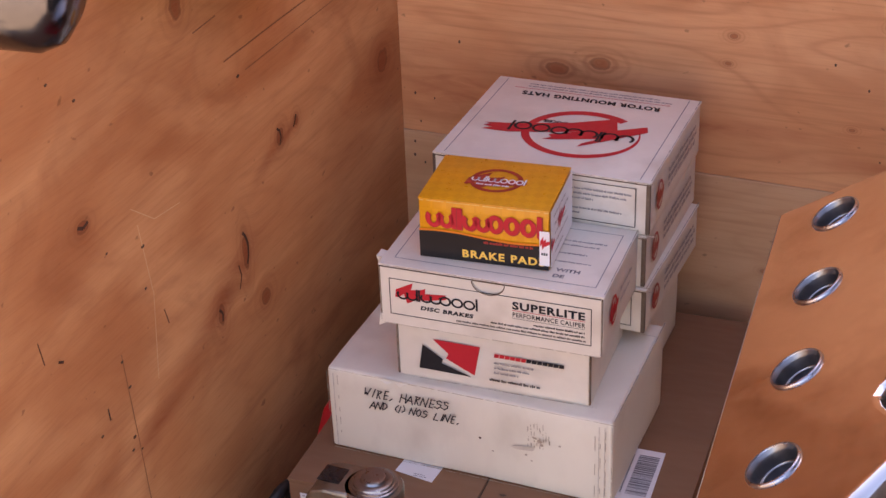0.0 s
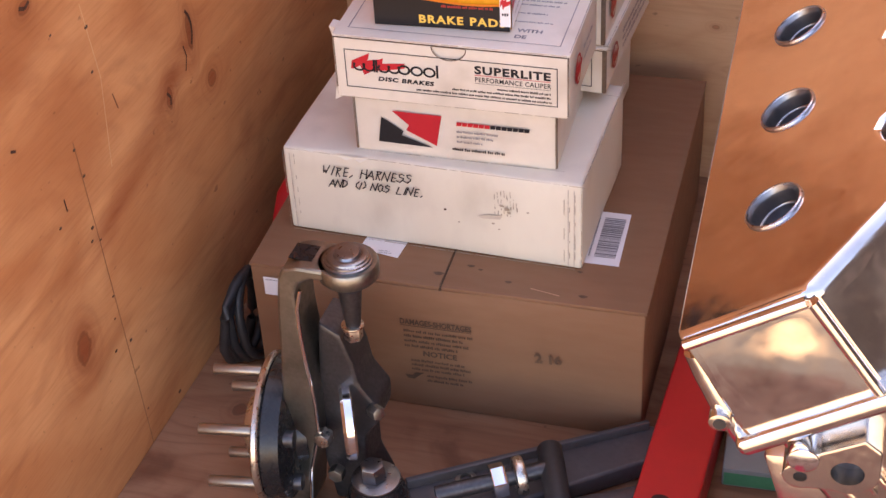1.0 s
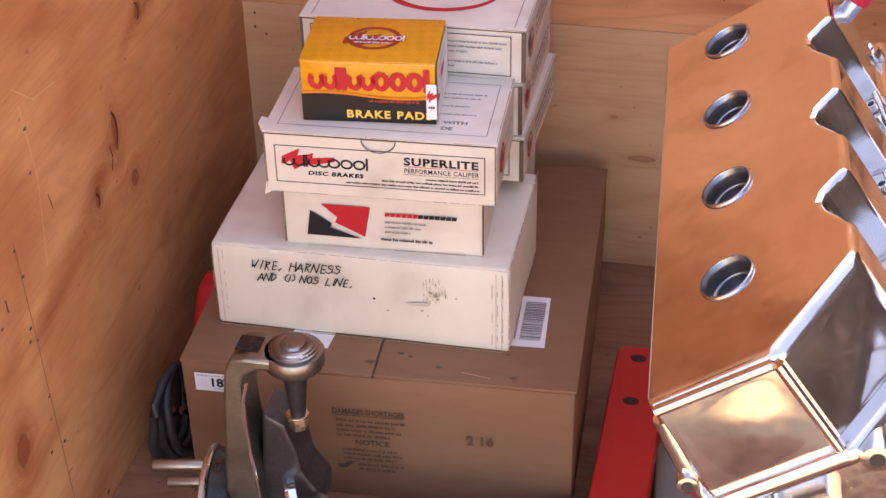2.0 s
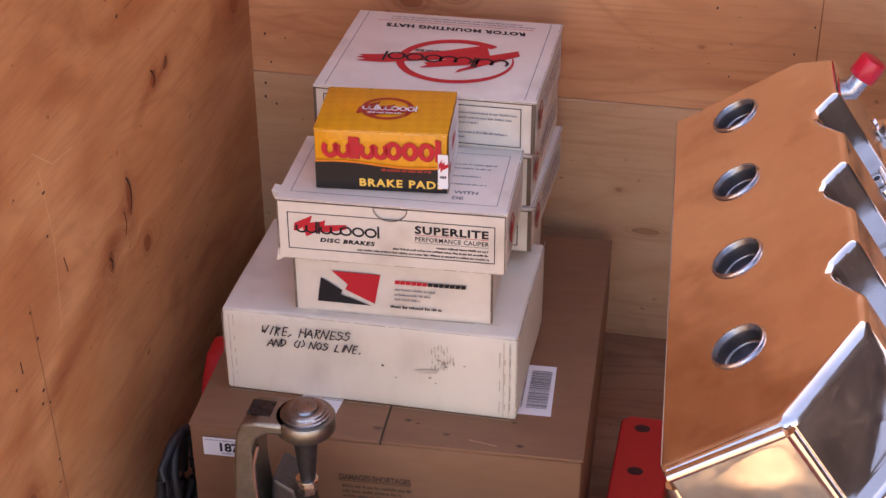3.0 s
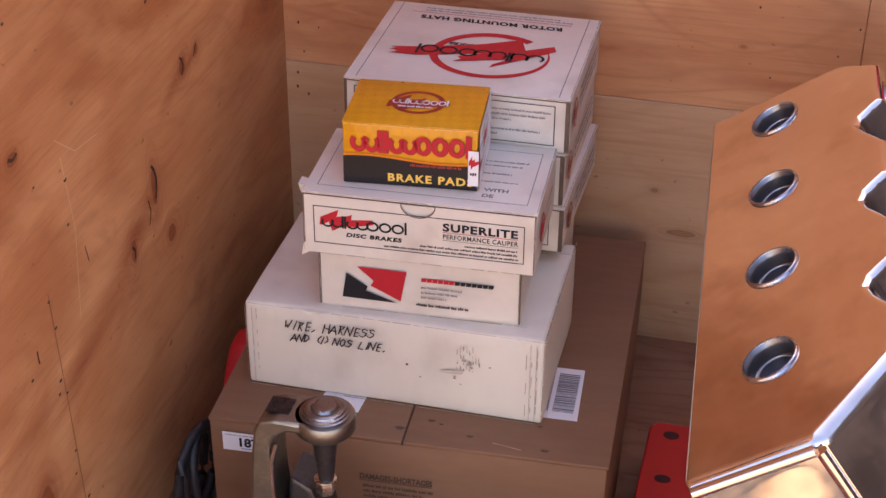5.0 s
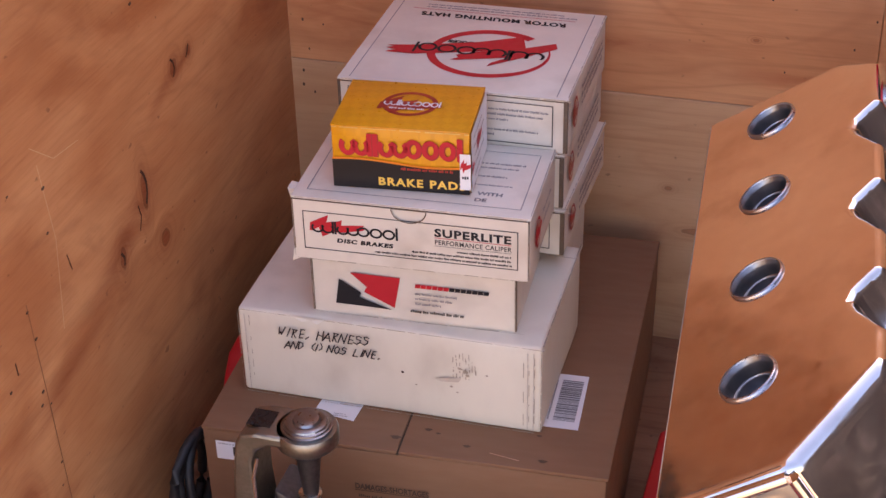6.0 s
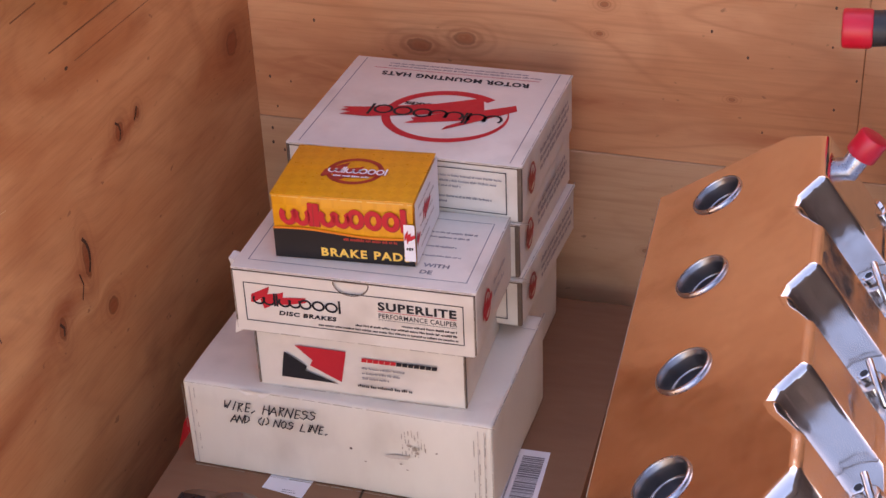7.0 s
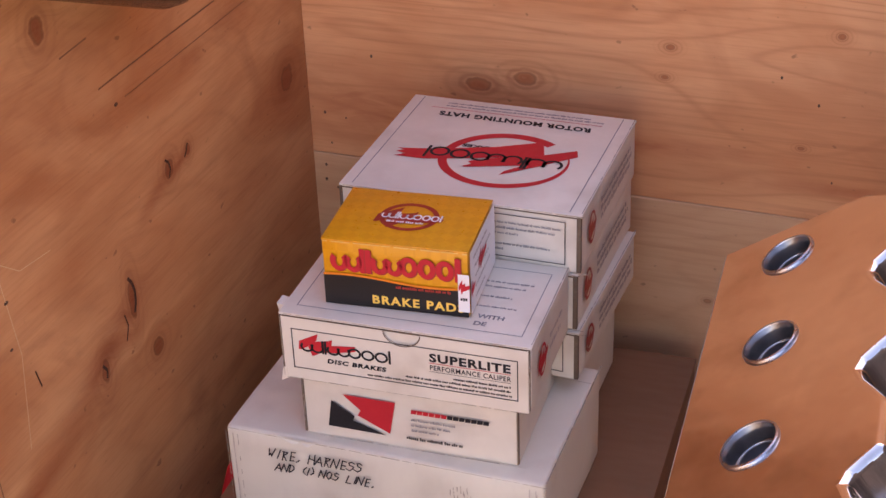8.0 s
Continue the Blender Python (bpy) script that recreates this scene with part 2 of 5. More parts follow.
# The dirt colour here paints a mottle like blurred brown reflections of the wood.
M_POLISH = mat("polished_aluminium", (0.76, 0.73, 0.70), 0.12, 1.0, var=0.04, scale=14, bump=0.8, bump_scale=21, bump_detail=1.4, dirt=(0.47, 0.40, 0.36), dirt_scale=13, dirt_amount=0.75)
M_CAST = mat("polished_casting", (0.66, 0.62, 0.59), 0.2, 1.0, var=0.05, scale=30, bump=0.6, bump_scale=30, bump_detail=1.5)
M_CHROME = mat("bright_plated", (0.85, 0.85, 0.86), 0.12, 1.0, var=0.03)
M_LUG = mat("soft_bright_ring", (0.55, 0.55, 0.56), 0.35, 1.0, var=0.1)
M_LIP = mat("lip_steel", (0.42, 0.42, 0.46), 0.30, 1.0, var=0.1)
M_PLUG = mat("plug_floor_steel", (0.24, 0.25, 0.28), 0.5, 1.0, var=0.15)
M_WELL_WALL = mat("well_wall", (0.26, 0.255, 0.26), 0.35, 1.0, var=0.15)
M_DARK_TUBE = mat("dark_tube", (0.16, 0.17, 0.20), 0.2, 1.0, var=0.15)
M_STEEL = mat("bare_steel", (0.28, 0.28, 0.255), 0.40, 1.0, var=0.18, scale=40, bump=0.1, bump_scale=90, dirt=(0.12, 0.11, 0.10), dirt_scale=30, dirt_amount=0.6)
M_CAP_STEEL = mat("cap_steel", (0.24, 0.25, 0.27), 0.32, 1.0, var=0.15, scale=40, dirt=(0.12, 0.12, 0.13), dirt_scale=22, dirt_amount=0.4)
M_STEEL_DARK = mat("dark_cast_steel", (0.085, 0.083, 0.088), 0.42, 0.8, var=0.25, scale=40, bump=0.25, bump_scale=120)
M_STUD = mat("stud_steel", (0.36, 0.32, 0.27), 0.4, 1.0, var=0.1)
M_HUB = mat("black_hub", (0.02, 0.02, 0.022), 0.28, 0.3, var=0.2)
M_ZINC = mat("zinc_plated", (0.58, 0.55, 0.49), 0.3, 1.0, var=0.05)
M_GREY_PAINT = mat("grey_primer", (0.078, 0.070, 0.074), 0.42, var=0.2, scale=30, bump=0.05, bump_scale=80, dirt=(0.08, 0.07, 0.07), dirt_scale=14, dirt_amount=0.5)
M_RED_PAINT = mat("red_paint", (0.56, 0.016, 0.018), 0.38, var=0.08, scale=20, dirt=(0.25, 0.01, 0.01), dirt_scale=20, dirt_amount=0.3)
M_SLOT = mat("slot_shade", (0.05, 0.006, 0.006), 0.7, var=0.2)
M_RED_CAP = mat("red_plastic", (0.62, 0.012, 0.03), 0.35, var=0.05)
M_RUBBER = mat("black_rubber", (0.025, 0.025, 0.027), 0.5, var=0.2)
M_GREEN = mat("green_print", (0.05, 0.28, 0.13), 0.5, var=0.1)
M_GROUND = mat("concrete", (0.40, 0.295, 0.185), 0.85, var=0.12, scale=3, bump=0.3, bump_scale=60, dirt=(0.27, 0.21, 0.15), dirt_scale=1.5, dirt_amount=0.5)

# ---------------------------------------------------------------- mesh helpers


def part(name, bm, material, parent=None, label=""):
    me = bpy.data.meshes.new(name)
    bmesh.ops.recalc_face_normals(bm, faces=bm.faces)
    bm.to_mesh(me)
    bm.free()
    me.materials.append(material)
    ob = new(name, me)
    if parent:
        ob.parent = parent
    if label:
        ob["label"] = label
    return ob


def smooth(ob, angle=40, flat=False):
    """Shade smooth below an angle, without operators."""
    me = ob.data
    me.polygons.foreach_set("use_smooth", [True] * len(me.polygons))
    bm = bmesh.new()
    bm.from_mesh(me)
    for e in bm.edges:
        e.smooth = len(e.link_faces) == 2 and e.calc_face_angle(0) < radians(angle)
    bm.to_mesh(me)
    bm.free()
    if flat:
        w = ob.modifiers.new("flat_faces", "WEIGHTED_NORMAL")
        w.mode, w.weight, w.keep_sharp = "FACE_AREA", 90, True
    return ob


def thing(name, m, label, category, group="", kind=""):
    ob = new(name)
    ob.empty_display_size = 0.05
    ob.matrix_world = m
    return tagged(ob, label, category, group, kind)


def box_bm(x0, y0, z0, x1, y1, z1, bevel=0.0, seg=2, bm=None):
    out = bm or bmesh.new()
    r = bmesh.ops.create_cube(out, size=1, matrix=Matrix.Translation(((x0 + x1) / 2, (y0 + y1) / 2, (z0 + z1) / 2)) @ Matrix.Diagonal((x1 - x0, y1 - y0, z1 - z0, 1)))
    if bevel:
        edges = {e for v in r["verts"] for e in v.link_edges}
        bmesh.ops.bevel(out, geom=list(edges), offset=bevel, segments=seg, affect="EDGES", profile=0.5)
    return out


def cyl_bm(p, q, r0, r1=None, seg=28, bevel=0.0, bm=None):
    out = bm or bmesh.new()
    p, q = Vector(p), Vector(q)
    r1 = r0 if r1 is None else r1
    d = q - p
    m = Matrix.Translation((p + q) / 2) @ d.to_track_quat("Z", "Y").to_matrix().to_4x4()
    r = bmesh.ops.create_cone(out, cap_ends=True, segments=seg, radius1=r0, radius2=r1, depth=d.length, matrix=m)
    if bevel:
        caps = {e for v in r["verts"] for f in v.link_faces if len(f.verts) > 4 for e in f.edges}
        bmesh.ops.bevel(out, geom=list(caps), offset=bevel, segments=2, affect="EDGES", profile=0.5)
    return out


def lathe_bm(p, q, profile, seg=36, bm=None, caps=True):
    """Profile of (distance along p to q, radius) turned about the line p to q."""
    out = bm or bmesh.new()
    p, q = Vector(p), Vector(q)
    turn = (q - p).to_track_quat("Z", "Y").to_matrix()
    rings = []
    for h, r in profile:
        rings.append([out.verts.new(p + turn @ Vector((r * math.cos(2 * math.pi * k / seg), r * math.sin(2 * math.pi * k / seg), h))) for k in range(seg)])
    for a, c in zip(rings, rings[1:]):
        for k in range(seg):
            out.faces.new((a[k], a[(k + 1) % seg], c[(k + 1) % seg], c[k]))
    if caps:
        out.faces.new(rings[0])
        out.faces.new(rings[-1])
    return out


def prism_bm(points, axis_map, lo, hi, bevel=0.0, seg=2, bm=None):
    """A polygon of 2D points swept from lo to hi; axis_map(a, c, h) gives the place."""
    out = bm or bmesh.new()
    bottom = [out.verts.new(axis_map(a, c, lo)) for a, c in points]
    top = [out.verts.new(axis_map(a, c, hi)) for a, c in points]
    faces = [out.faces.new(bottom), out.faces.new(top)]
    n = len(points)
    for k in range(n):
        faces.append(out.faces.new((bottom[k], bottom[(k + 1) % n], top[(k + 1) % n], top[k])))
    bmesh.ops.recalc_face_normals(out, faces=faces)
    if bevel:
        edges = {e for f in faces for e in f.edges}
        bmesh.ops.bevel(out, geom=list(edges), offset=bevel, segments=seg, affect="EDGES", profile=0.5)
    return out


def tube_bm(points, r, seg=12, bm=None):
    """A round tube through points."""
    out = bm or bmesh.new()
    pts = [Vector(p) for p in points]
    rings = []
    for k, p in enumerate(pts):
        d = (pts[min(k + 1, len(pts) - 1)] - pts[max(k - 1, 0)]).normalized()
        side = d.cross(Vector((0.13, 0.27, 0.95))).normalized()
        up = side.cross(d)
        rings.append([out.verts.new(p + r * (math.cos(2 * math.pi * j / seg) * side + math.sin(2 * math.pi * j / seg) * up)) for j in range(seg)])
    for a, c in zip(rings, rings[1:]):
        for j in range(seg):
            out.faces.new((a[j], a[(j + 1) % seg], c[(j + 1) % seg], c[j]))
    out.faces.new(rings[0])
    out.faces.new(rings[-1])
    return out


INK = 0.00035     # how far print stands off its board


def on_front(h=0.0):
    return lambda a, c, e: Vector((a, -e - h, c))


def on_top(z):
    return lambda a, c, e: Vector((a, c, z + e))


def on_right(x):
    return lambda a, c, e: Vector((x + e, a, c))


def poly(place, points, bm=None, e=INK):
    out = bm or bmesh.new()
    out.faces.new([out.verts.new(place(a, c, e)) for a, c in points])
    return out


def rect(place, a0, c0, a1, c1, bm=None, e=INK):
    return poly(place, [(a0, c0), (a1, c0), (a1, c1), (a0, c1)], bm, e)


def outline(place, a0, c0, a1, c1, w=0.0008, bm=None, e=INK):
    out = bm or bmesh.new()
    for r in ((a0, c0, a1, c0 + w), (a0, c1 - w, a1, c1), (a0, c0 + w, a0 + w, c1 - w), (a1 - w, c0 + w, a1, c1 - w)):
        rect(place, *r, bm=out, e=e)
    return out


def ring(place, ca, cc, ra, rc, w, a0=0, a1=360, bm=None, e=INK, seg=40):
    """A band of an ellipse; w is its width, or a pair that it tapers between."""
    out = bm or bmesh.new()
    w0, w1 = w if isinstance(w, tuple) else (w, w)
    rows = []
    for k in range(seg + 1):
        f = k / seg
        ang, ww = radians(a0 + (a1 - a0) * f), w0 + (w1 - w0) * f
        co, si = math.cos(ang), math.sin(ang)
        rows.append((out.verts.new(place(ca + ra * co, cc + rc * si, e)), out.verts.new(place(ca + (ra - ww) * co, cc + (rc - ww) * si, e))))
    for (p, q), (r, s) in zip(rows, rows[1:]):
        out.faces.new((p, r, s, q))
    return out


def bars(place, a0, c0, widths, height, step, bm=None, e=INK, gaps=True, rng=random.Random(5), right=False):
    """Lines of unreadable small print, as broken bars."""
    out = bm or bmesh.new()
    for k, w in enumerate(widths):
        c = c0 - k * step
        a = a0 - w if right else a0
        end = a + w
        if not gaps:
            rect(place, a, c, end, c + height, out, e)
            continue
        tick = max(0.0009, height * 0.42)
        while a < end:
            for _ in range(rng.randint(2, 8)):
                if a < end:
                    rect(place, a, c + height * rng.choice((0, 0, 0.1)), a + tick, c + height * rng.choice((0.72, 0.78, 1.0)), out, e)
                a += tick * 1.32
            a += tick * 0.9
    return out


def lettering(text, place, a, c, size, material, parent, flip=False, align="LEFT", stretch=1.0, e=INK, shear=0.0, bold=0.0, turn=0.0, label="", width=0.0, space=1.0):
    """Words in the built-in font, laid as flat ink on a face."""
    cu = bpy.data.curves.new("lettering", "FONT")
    cu.body, cu.size, cu.align_x, cu.shear, cu.offset, cu.resolution_u = text, size, align, shear, bold, 3
    cu.space_character = space
    tmp = bpy.data.objects.new("lettering", cu)
    scene.collection.objects.link(tmp)
    bpy.context.view_layer.update()
    me = bpy.data.meshes.new_from_object(tmp.evaluated_get(bpy.context.evaluated_depsgraph_get()))
    bpy.data.objects.remove(tmp)
    bpy.data.curves.remove(cu)
    if width:
        xs = [v.co.x for v in me.vertices]
        stretch = width / (max(xs) - min(xs))
    s = -1 if flip else 1
    ct, st = math.cos(radians(turn)), math.sin(radians(turn))
    for v in me.vertices:
        x, y = v.co.x * stretch, v.co.y
        x, y = x * ct - y * st, x * st + y * ct
        v.co = place(a + s * x, c + s * y, e)
    me.materials.clear()
    me.materials.append(material)
    ob = new("lettering", me)
    ob.parent = parent
    if label:
        ob["label"] = label
    return ob


def rounded_row(place, a, c, size, kinds, bm, e, flip=False, w=None, tall=1.0):
    """A row of plain rings, half rings and bars, the plain shapes of a word mark."""
    s = -1 if flip else 1
    w = w or size * 0.24
    x = 0
    for k in kinds:
        if k == "o":
            ring(place, a + s * (x + size * 0.5), c + s * size * 0.42 * tall, size * 0.5, size * 0.42 * tall, w, bm=bm, e=e, seg=20)
            x += size * 1.0
        elif k == "u":
            ring(place, a + s * (x + size * 0.5), c + s * size * 0.42 * tall, size * 0.5, size * 0.42 * tall, w, 138 + (180 if flip else 0), 402 + (180 if flip else 0), bm=bm, e=e, seg=18)
            x += size * 0.80
        elif k == "l":
            rect(place, *sorted_box(a + s * (x + w * 0.2), c, a + s * (x + w * 1.2), c + s * size * (0.84 * tall + 0.22)), bm=bm, e=e)
            x += w * 1.15
    return x


def sorted_box(a0, c0, a1, c1):
    return min(a0, a1), min(c0, c1), max(a0, a1), max(c0, c1)


def slash(place, a, c, w, h, bm, e, flip=False):
    """A torn zigzag brush stroke."""
    s = -1 if flip else 1
    strokes = ([(0.0, 0.24), (0.02, 0.59), (0.35, 1.0), (0.32, 0.72), (0.26, 0.55), (0.05, 0.23)],
               [(0.23, 0.0), (0.17, 0.40), (0.30, 0.66), (0.53, 0.76), (0.59, 0.84), (0.57, 0.57), (0.32, 0.11)],
               [(0.18, 0.42), (0.56, 0.58), (0.98, 0.68), (0.95, 0.60), (1.0, 0.54), (0.95, 0.45), (0.63, 0.29), (0.30, 0.20)])
    for k, pts in enumerate(strokes):
        poly(place, [(a + s * x * w, c + s * y * h) for x, y in pts], bm, e + 0.00008 * k)


# ---------------------------------------------------------------- the crate and the ground
# TOP is made up: the unseen upper walls keep sun off the engine.
LEFT, BACK, FRONT, RIGHT, TOP = -0.168, 0.430, -0.84, 1.20, 1.50
PLY = 0.018

ground = part("ground", rect(on_top(-0.09), -60, -60, 60, 60, e=0), M_GROUND)
tagged(ground, "sunlit pale concrete ground outside the crate", "ground", kind="structure")
floor = part("floor", box_bm(LEFT, FRONT, -0.022, RIGHT, BACK, 0.0, 0.001, 1), M_PLY_FLOOR)
tagged(floor, "worn reddish plywood crate floor with knots", "floor", kind="structure")
wall_left = part("wall_left", box_bm(LEFT - PLY, FRONT, -0.022, LEFT, BACK, TOP, 0.001, 1), M_PLY_LEFT)
tagged(wall_left, "orange-brown plywood crate side with knots and nail marks", "wall", kind="structure")
wall_back = thing("wall_back", pose(0, 0, 0), "plywood crate back of three boards with nail marks", "wall", kind="structure")
SEAM, JOINT = 0.334, 0.519
part("board", box_bm(LEFT - PLY, BACK, SEAM + 0.0004, JOINT - 0.0003, BACK + PLY, TOP, 0.0005, 1), M_PLY_BACK, wall_back)
part("board", box_bm(JOINT + 0.0003, BACK, SEAM + 0.0004, RIGHT + PLY, BACK + PLY, TOP, 0.0005, 1), M_PLY_BACK, wall_back)
part("board", box_bm(LEFT - PLY, BACK - 0.001, -0.022, RIGHT + PLY, BACK + PLY, SEAM - 0.0004, 0.0012, 1), M_PLY_PALE, wall_back, "paler lower plywood board")
# Unseen right side, added so the polished metal reflects something dark.
unseen_wall_right = part("unseen_wall_right", box_bm(RIGHT, FRONT, -0.022, RIGHT + PLY, BACK, TOP, 0.001, 1), M_WALL_GREY)
tagged(unseen_wall_right, "unseen dark grey-brown side added to darken reflections on the engine", "wall", kind="structure")
for k, x in enumerate((LEFT + 0.08, 0.62, RIGHT - 0.1)):
    skid = part("skid", box_bm(x - 0.045, FRONT, -0.09, x + 0.045, BACK, -0.022, 0.002, 1), M_PLY_PALE)
    tagged(skid, "rough timber skid under the crate floor", "skid", "skids under the crate", "structure")

# Unseen backing added behind the board joints to stop light coming through.
part("gap_backing", box_bm(JOINT - 0.05, BACK + PLY, -0.022, JOINT + 0.05, BACK + PLY + 0.03, TOP, 0.002, 1), M_PLY_PALE, wall_back)
part("gap_backing", box_bm(LEFT, BACK + PLY, SEAM - 0.04, JOINT - 0.052, BACK + PLY + 0.03, SEAM + 0.04, 0.002, 1), M_PLY_PALE, wall_back)
part("gap_backing", box_bm(JOINT + 0.052, BACK + PLY, SEAM - 0.04, RIGHT, BACK + PLY + 0.03, SEAM + 0.04, 0.002, 1), M_PLY_PALE, wall_back)

nail_mesh = None


def nail(parent, place, tilt, size=1.0):
    """A rusty nail head, slightly sunk, sharing one mesh."""
    global nail_mesh
    if nail_mesh is None:
        ob = part("nail", lathe_bm((0, 0, -0.001), (0, 0, 1), [(0, 0.0021), (0.0012, 0.0021), (0.0015, 0.0012)], 10), M_NAIL)
        nail_mesh = ob.data
    else:
        ob = new("nail", nail_mesh)
    ob.parent = parent
    ob.matrix_world = Matrix.Translation(place) @ tilt.to_4x4() @ Matrix.Diagonal((size, size * 1.5, 1, 1))


TO_RIGHT = Euler((0, radians(90), 0)).to_matrix()
TO_FRONT = Euler((radians(90), 0, 0)).to_matrix()
rnd = random.Random(11)
for y, z in ((-0.253, 0.68), (-0.22, 0.652), (-0.154, 0.475), (-0.159, 0.432), (-0.258, 0.328), (-0.216, 0.283), (-0.209, 0.497), (-0.212, 0.382), (-0.206, 0.35), (-0.211, 0.295),
             (-0.202, 0.275), (-0.203, 0.207), (-0.208, 0.183), (-0.19, 0.141), (-0.218, 0.15), (-0.186, 0.045), (-0.122, 0.012), (0.045, 0.565)):
    nail(wall_left, (LEFT, y, z), TO_RIGHT, rnd.uniform(0.45, 0.95))
for x, z in ((-0.15, 0.386), (-0.088, 0.462), (-0.144, 0.348), (-0.124, 0.382), (0.486, 0.528), (0.486, 0.485), (0.513, 0.45), (0.493, 0.415), (0.421, 0.38), (0.401, 0.465),
             (0.362, 0.491), (-0.154, 0.3), (-0.14, 0.291), (-0.153, 0.319), (0.527, 0.50), (0.525, 0.56)):
    nail(wall_back, (x, BACK - (0.001 if z < SEAM else 0), z), TO_FRONT, rnd.uniform(0.45, 0.8))


def mark(parent, points, width, material, label=""):
    """A thin pencil or scratch line on the left side."""
    bm = bmesh.new()
    for (y0, z0), (y1, z1) in zip(points, points[1:]):
        d = Vector((y1 - y0, z1 - z0)).normalized() * width / 2
        bm.faces.new([bm.verts.new((LEFT + 0.0004, y, z)) for y, z in ((y0 - d.y, z0 + d.x), (y1 - d.y, z1 + d.x), (y1 + d.y, z1 - d.x), (y0 + d.y, z0 - d.x))])
    return part("mark", bm, material, parent, label)


M_PENCIL = mat("pencil", (0.26, 0.105, 0.042), 0.7, var=0.2)
M_SCRATCH = mat("scratch", (0.70, 0.46, 0.25), 0.7, var=0.1)
mark(wall_left, [(-0.212, 0.39), (-0.205, 0.28), (-0.201, 0.206), (-0.190, 0.0)], 0.0011, M_PENCIL, "dark pencil line")
mark(wall_left, [(0.021, 0.590), (0.13, 0.591), (0.239, 0.591)], 0.0016, M_PENCIL, "dark crack along the grain")
mark(wall_left, [(-0.028, 0.639), (0.015, 0.641)], 0.0016, M_PENCIL, "dark crack along the grain")
mark(wall_left, [(0.06, 0.566), (0.30, 0.568)], 0.0010, M_PENCIL, "dark crack along the grain")
mark(wall_left, [(-0.165, 0.52), (-0.13, 0.492), (-0.085, 0.487)], 0.0007, M_SCRATCH, "pale scratch")
mark(wall_left, [(-0.158, 0.50), (-0.148, 0.42), (-0.160, 0.33)], 0.0008, M_SCRATCH, "pale scratch")

M_CRACK = mat("crack", (0.095, 0.036, 0.018), 0.8, var=0.3)
for pts, w in ((((0.111, 0.477), (0.117, 0.472), (0.119, 0.464), (0.115, 0.456)), 0.0026), (((0.155, 0.475), (0.152, 0.468), (0.147, 0.463)), 0.0022),
               (((0.020, 0.398), (0.026, 0.390), (0.029, 0.379), (0.028, 0.368), (0.024, 0.358)), 0.0036), (((0.006, 0.366), (0.010, 0.352), (0.004, 0.338)), 0.0018),
               (((-0.040, 0.338), (-0.034, 0.330), (-0.036, 0.322)), 0.0030), (((-0.244, 0.541), (-0.236, 0.537), (-0.228, 0.540)), 0.0034), (((-0.322, 0.470), (-0.318, 0.445)), 0.0014),
               (((-0.300, 0.437), (-0.293, 0.433)), 0.0026), (((-0.244, 0.350), (-0.243, 0.336)), 0.0020), (((-0.135, 0.395), (-0.13, 0.376)), 0.0014)):
    mark(wall_left, pts, w, M_CRACK, "dark split at a knot")

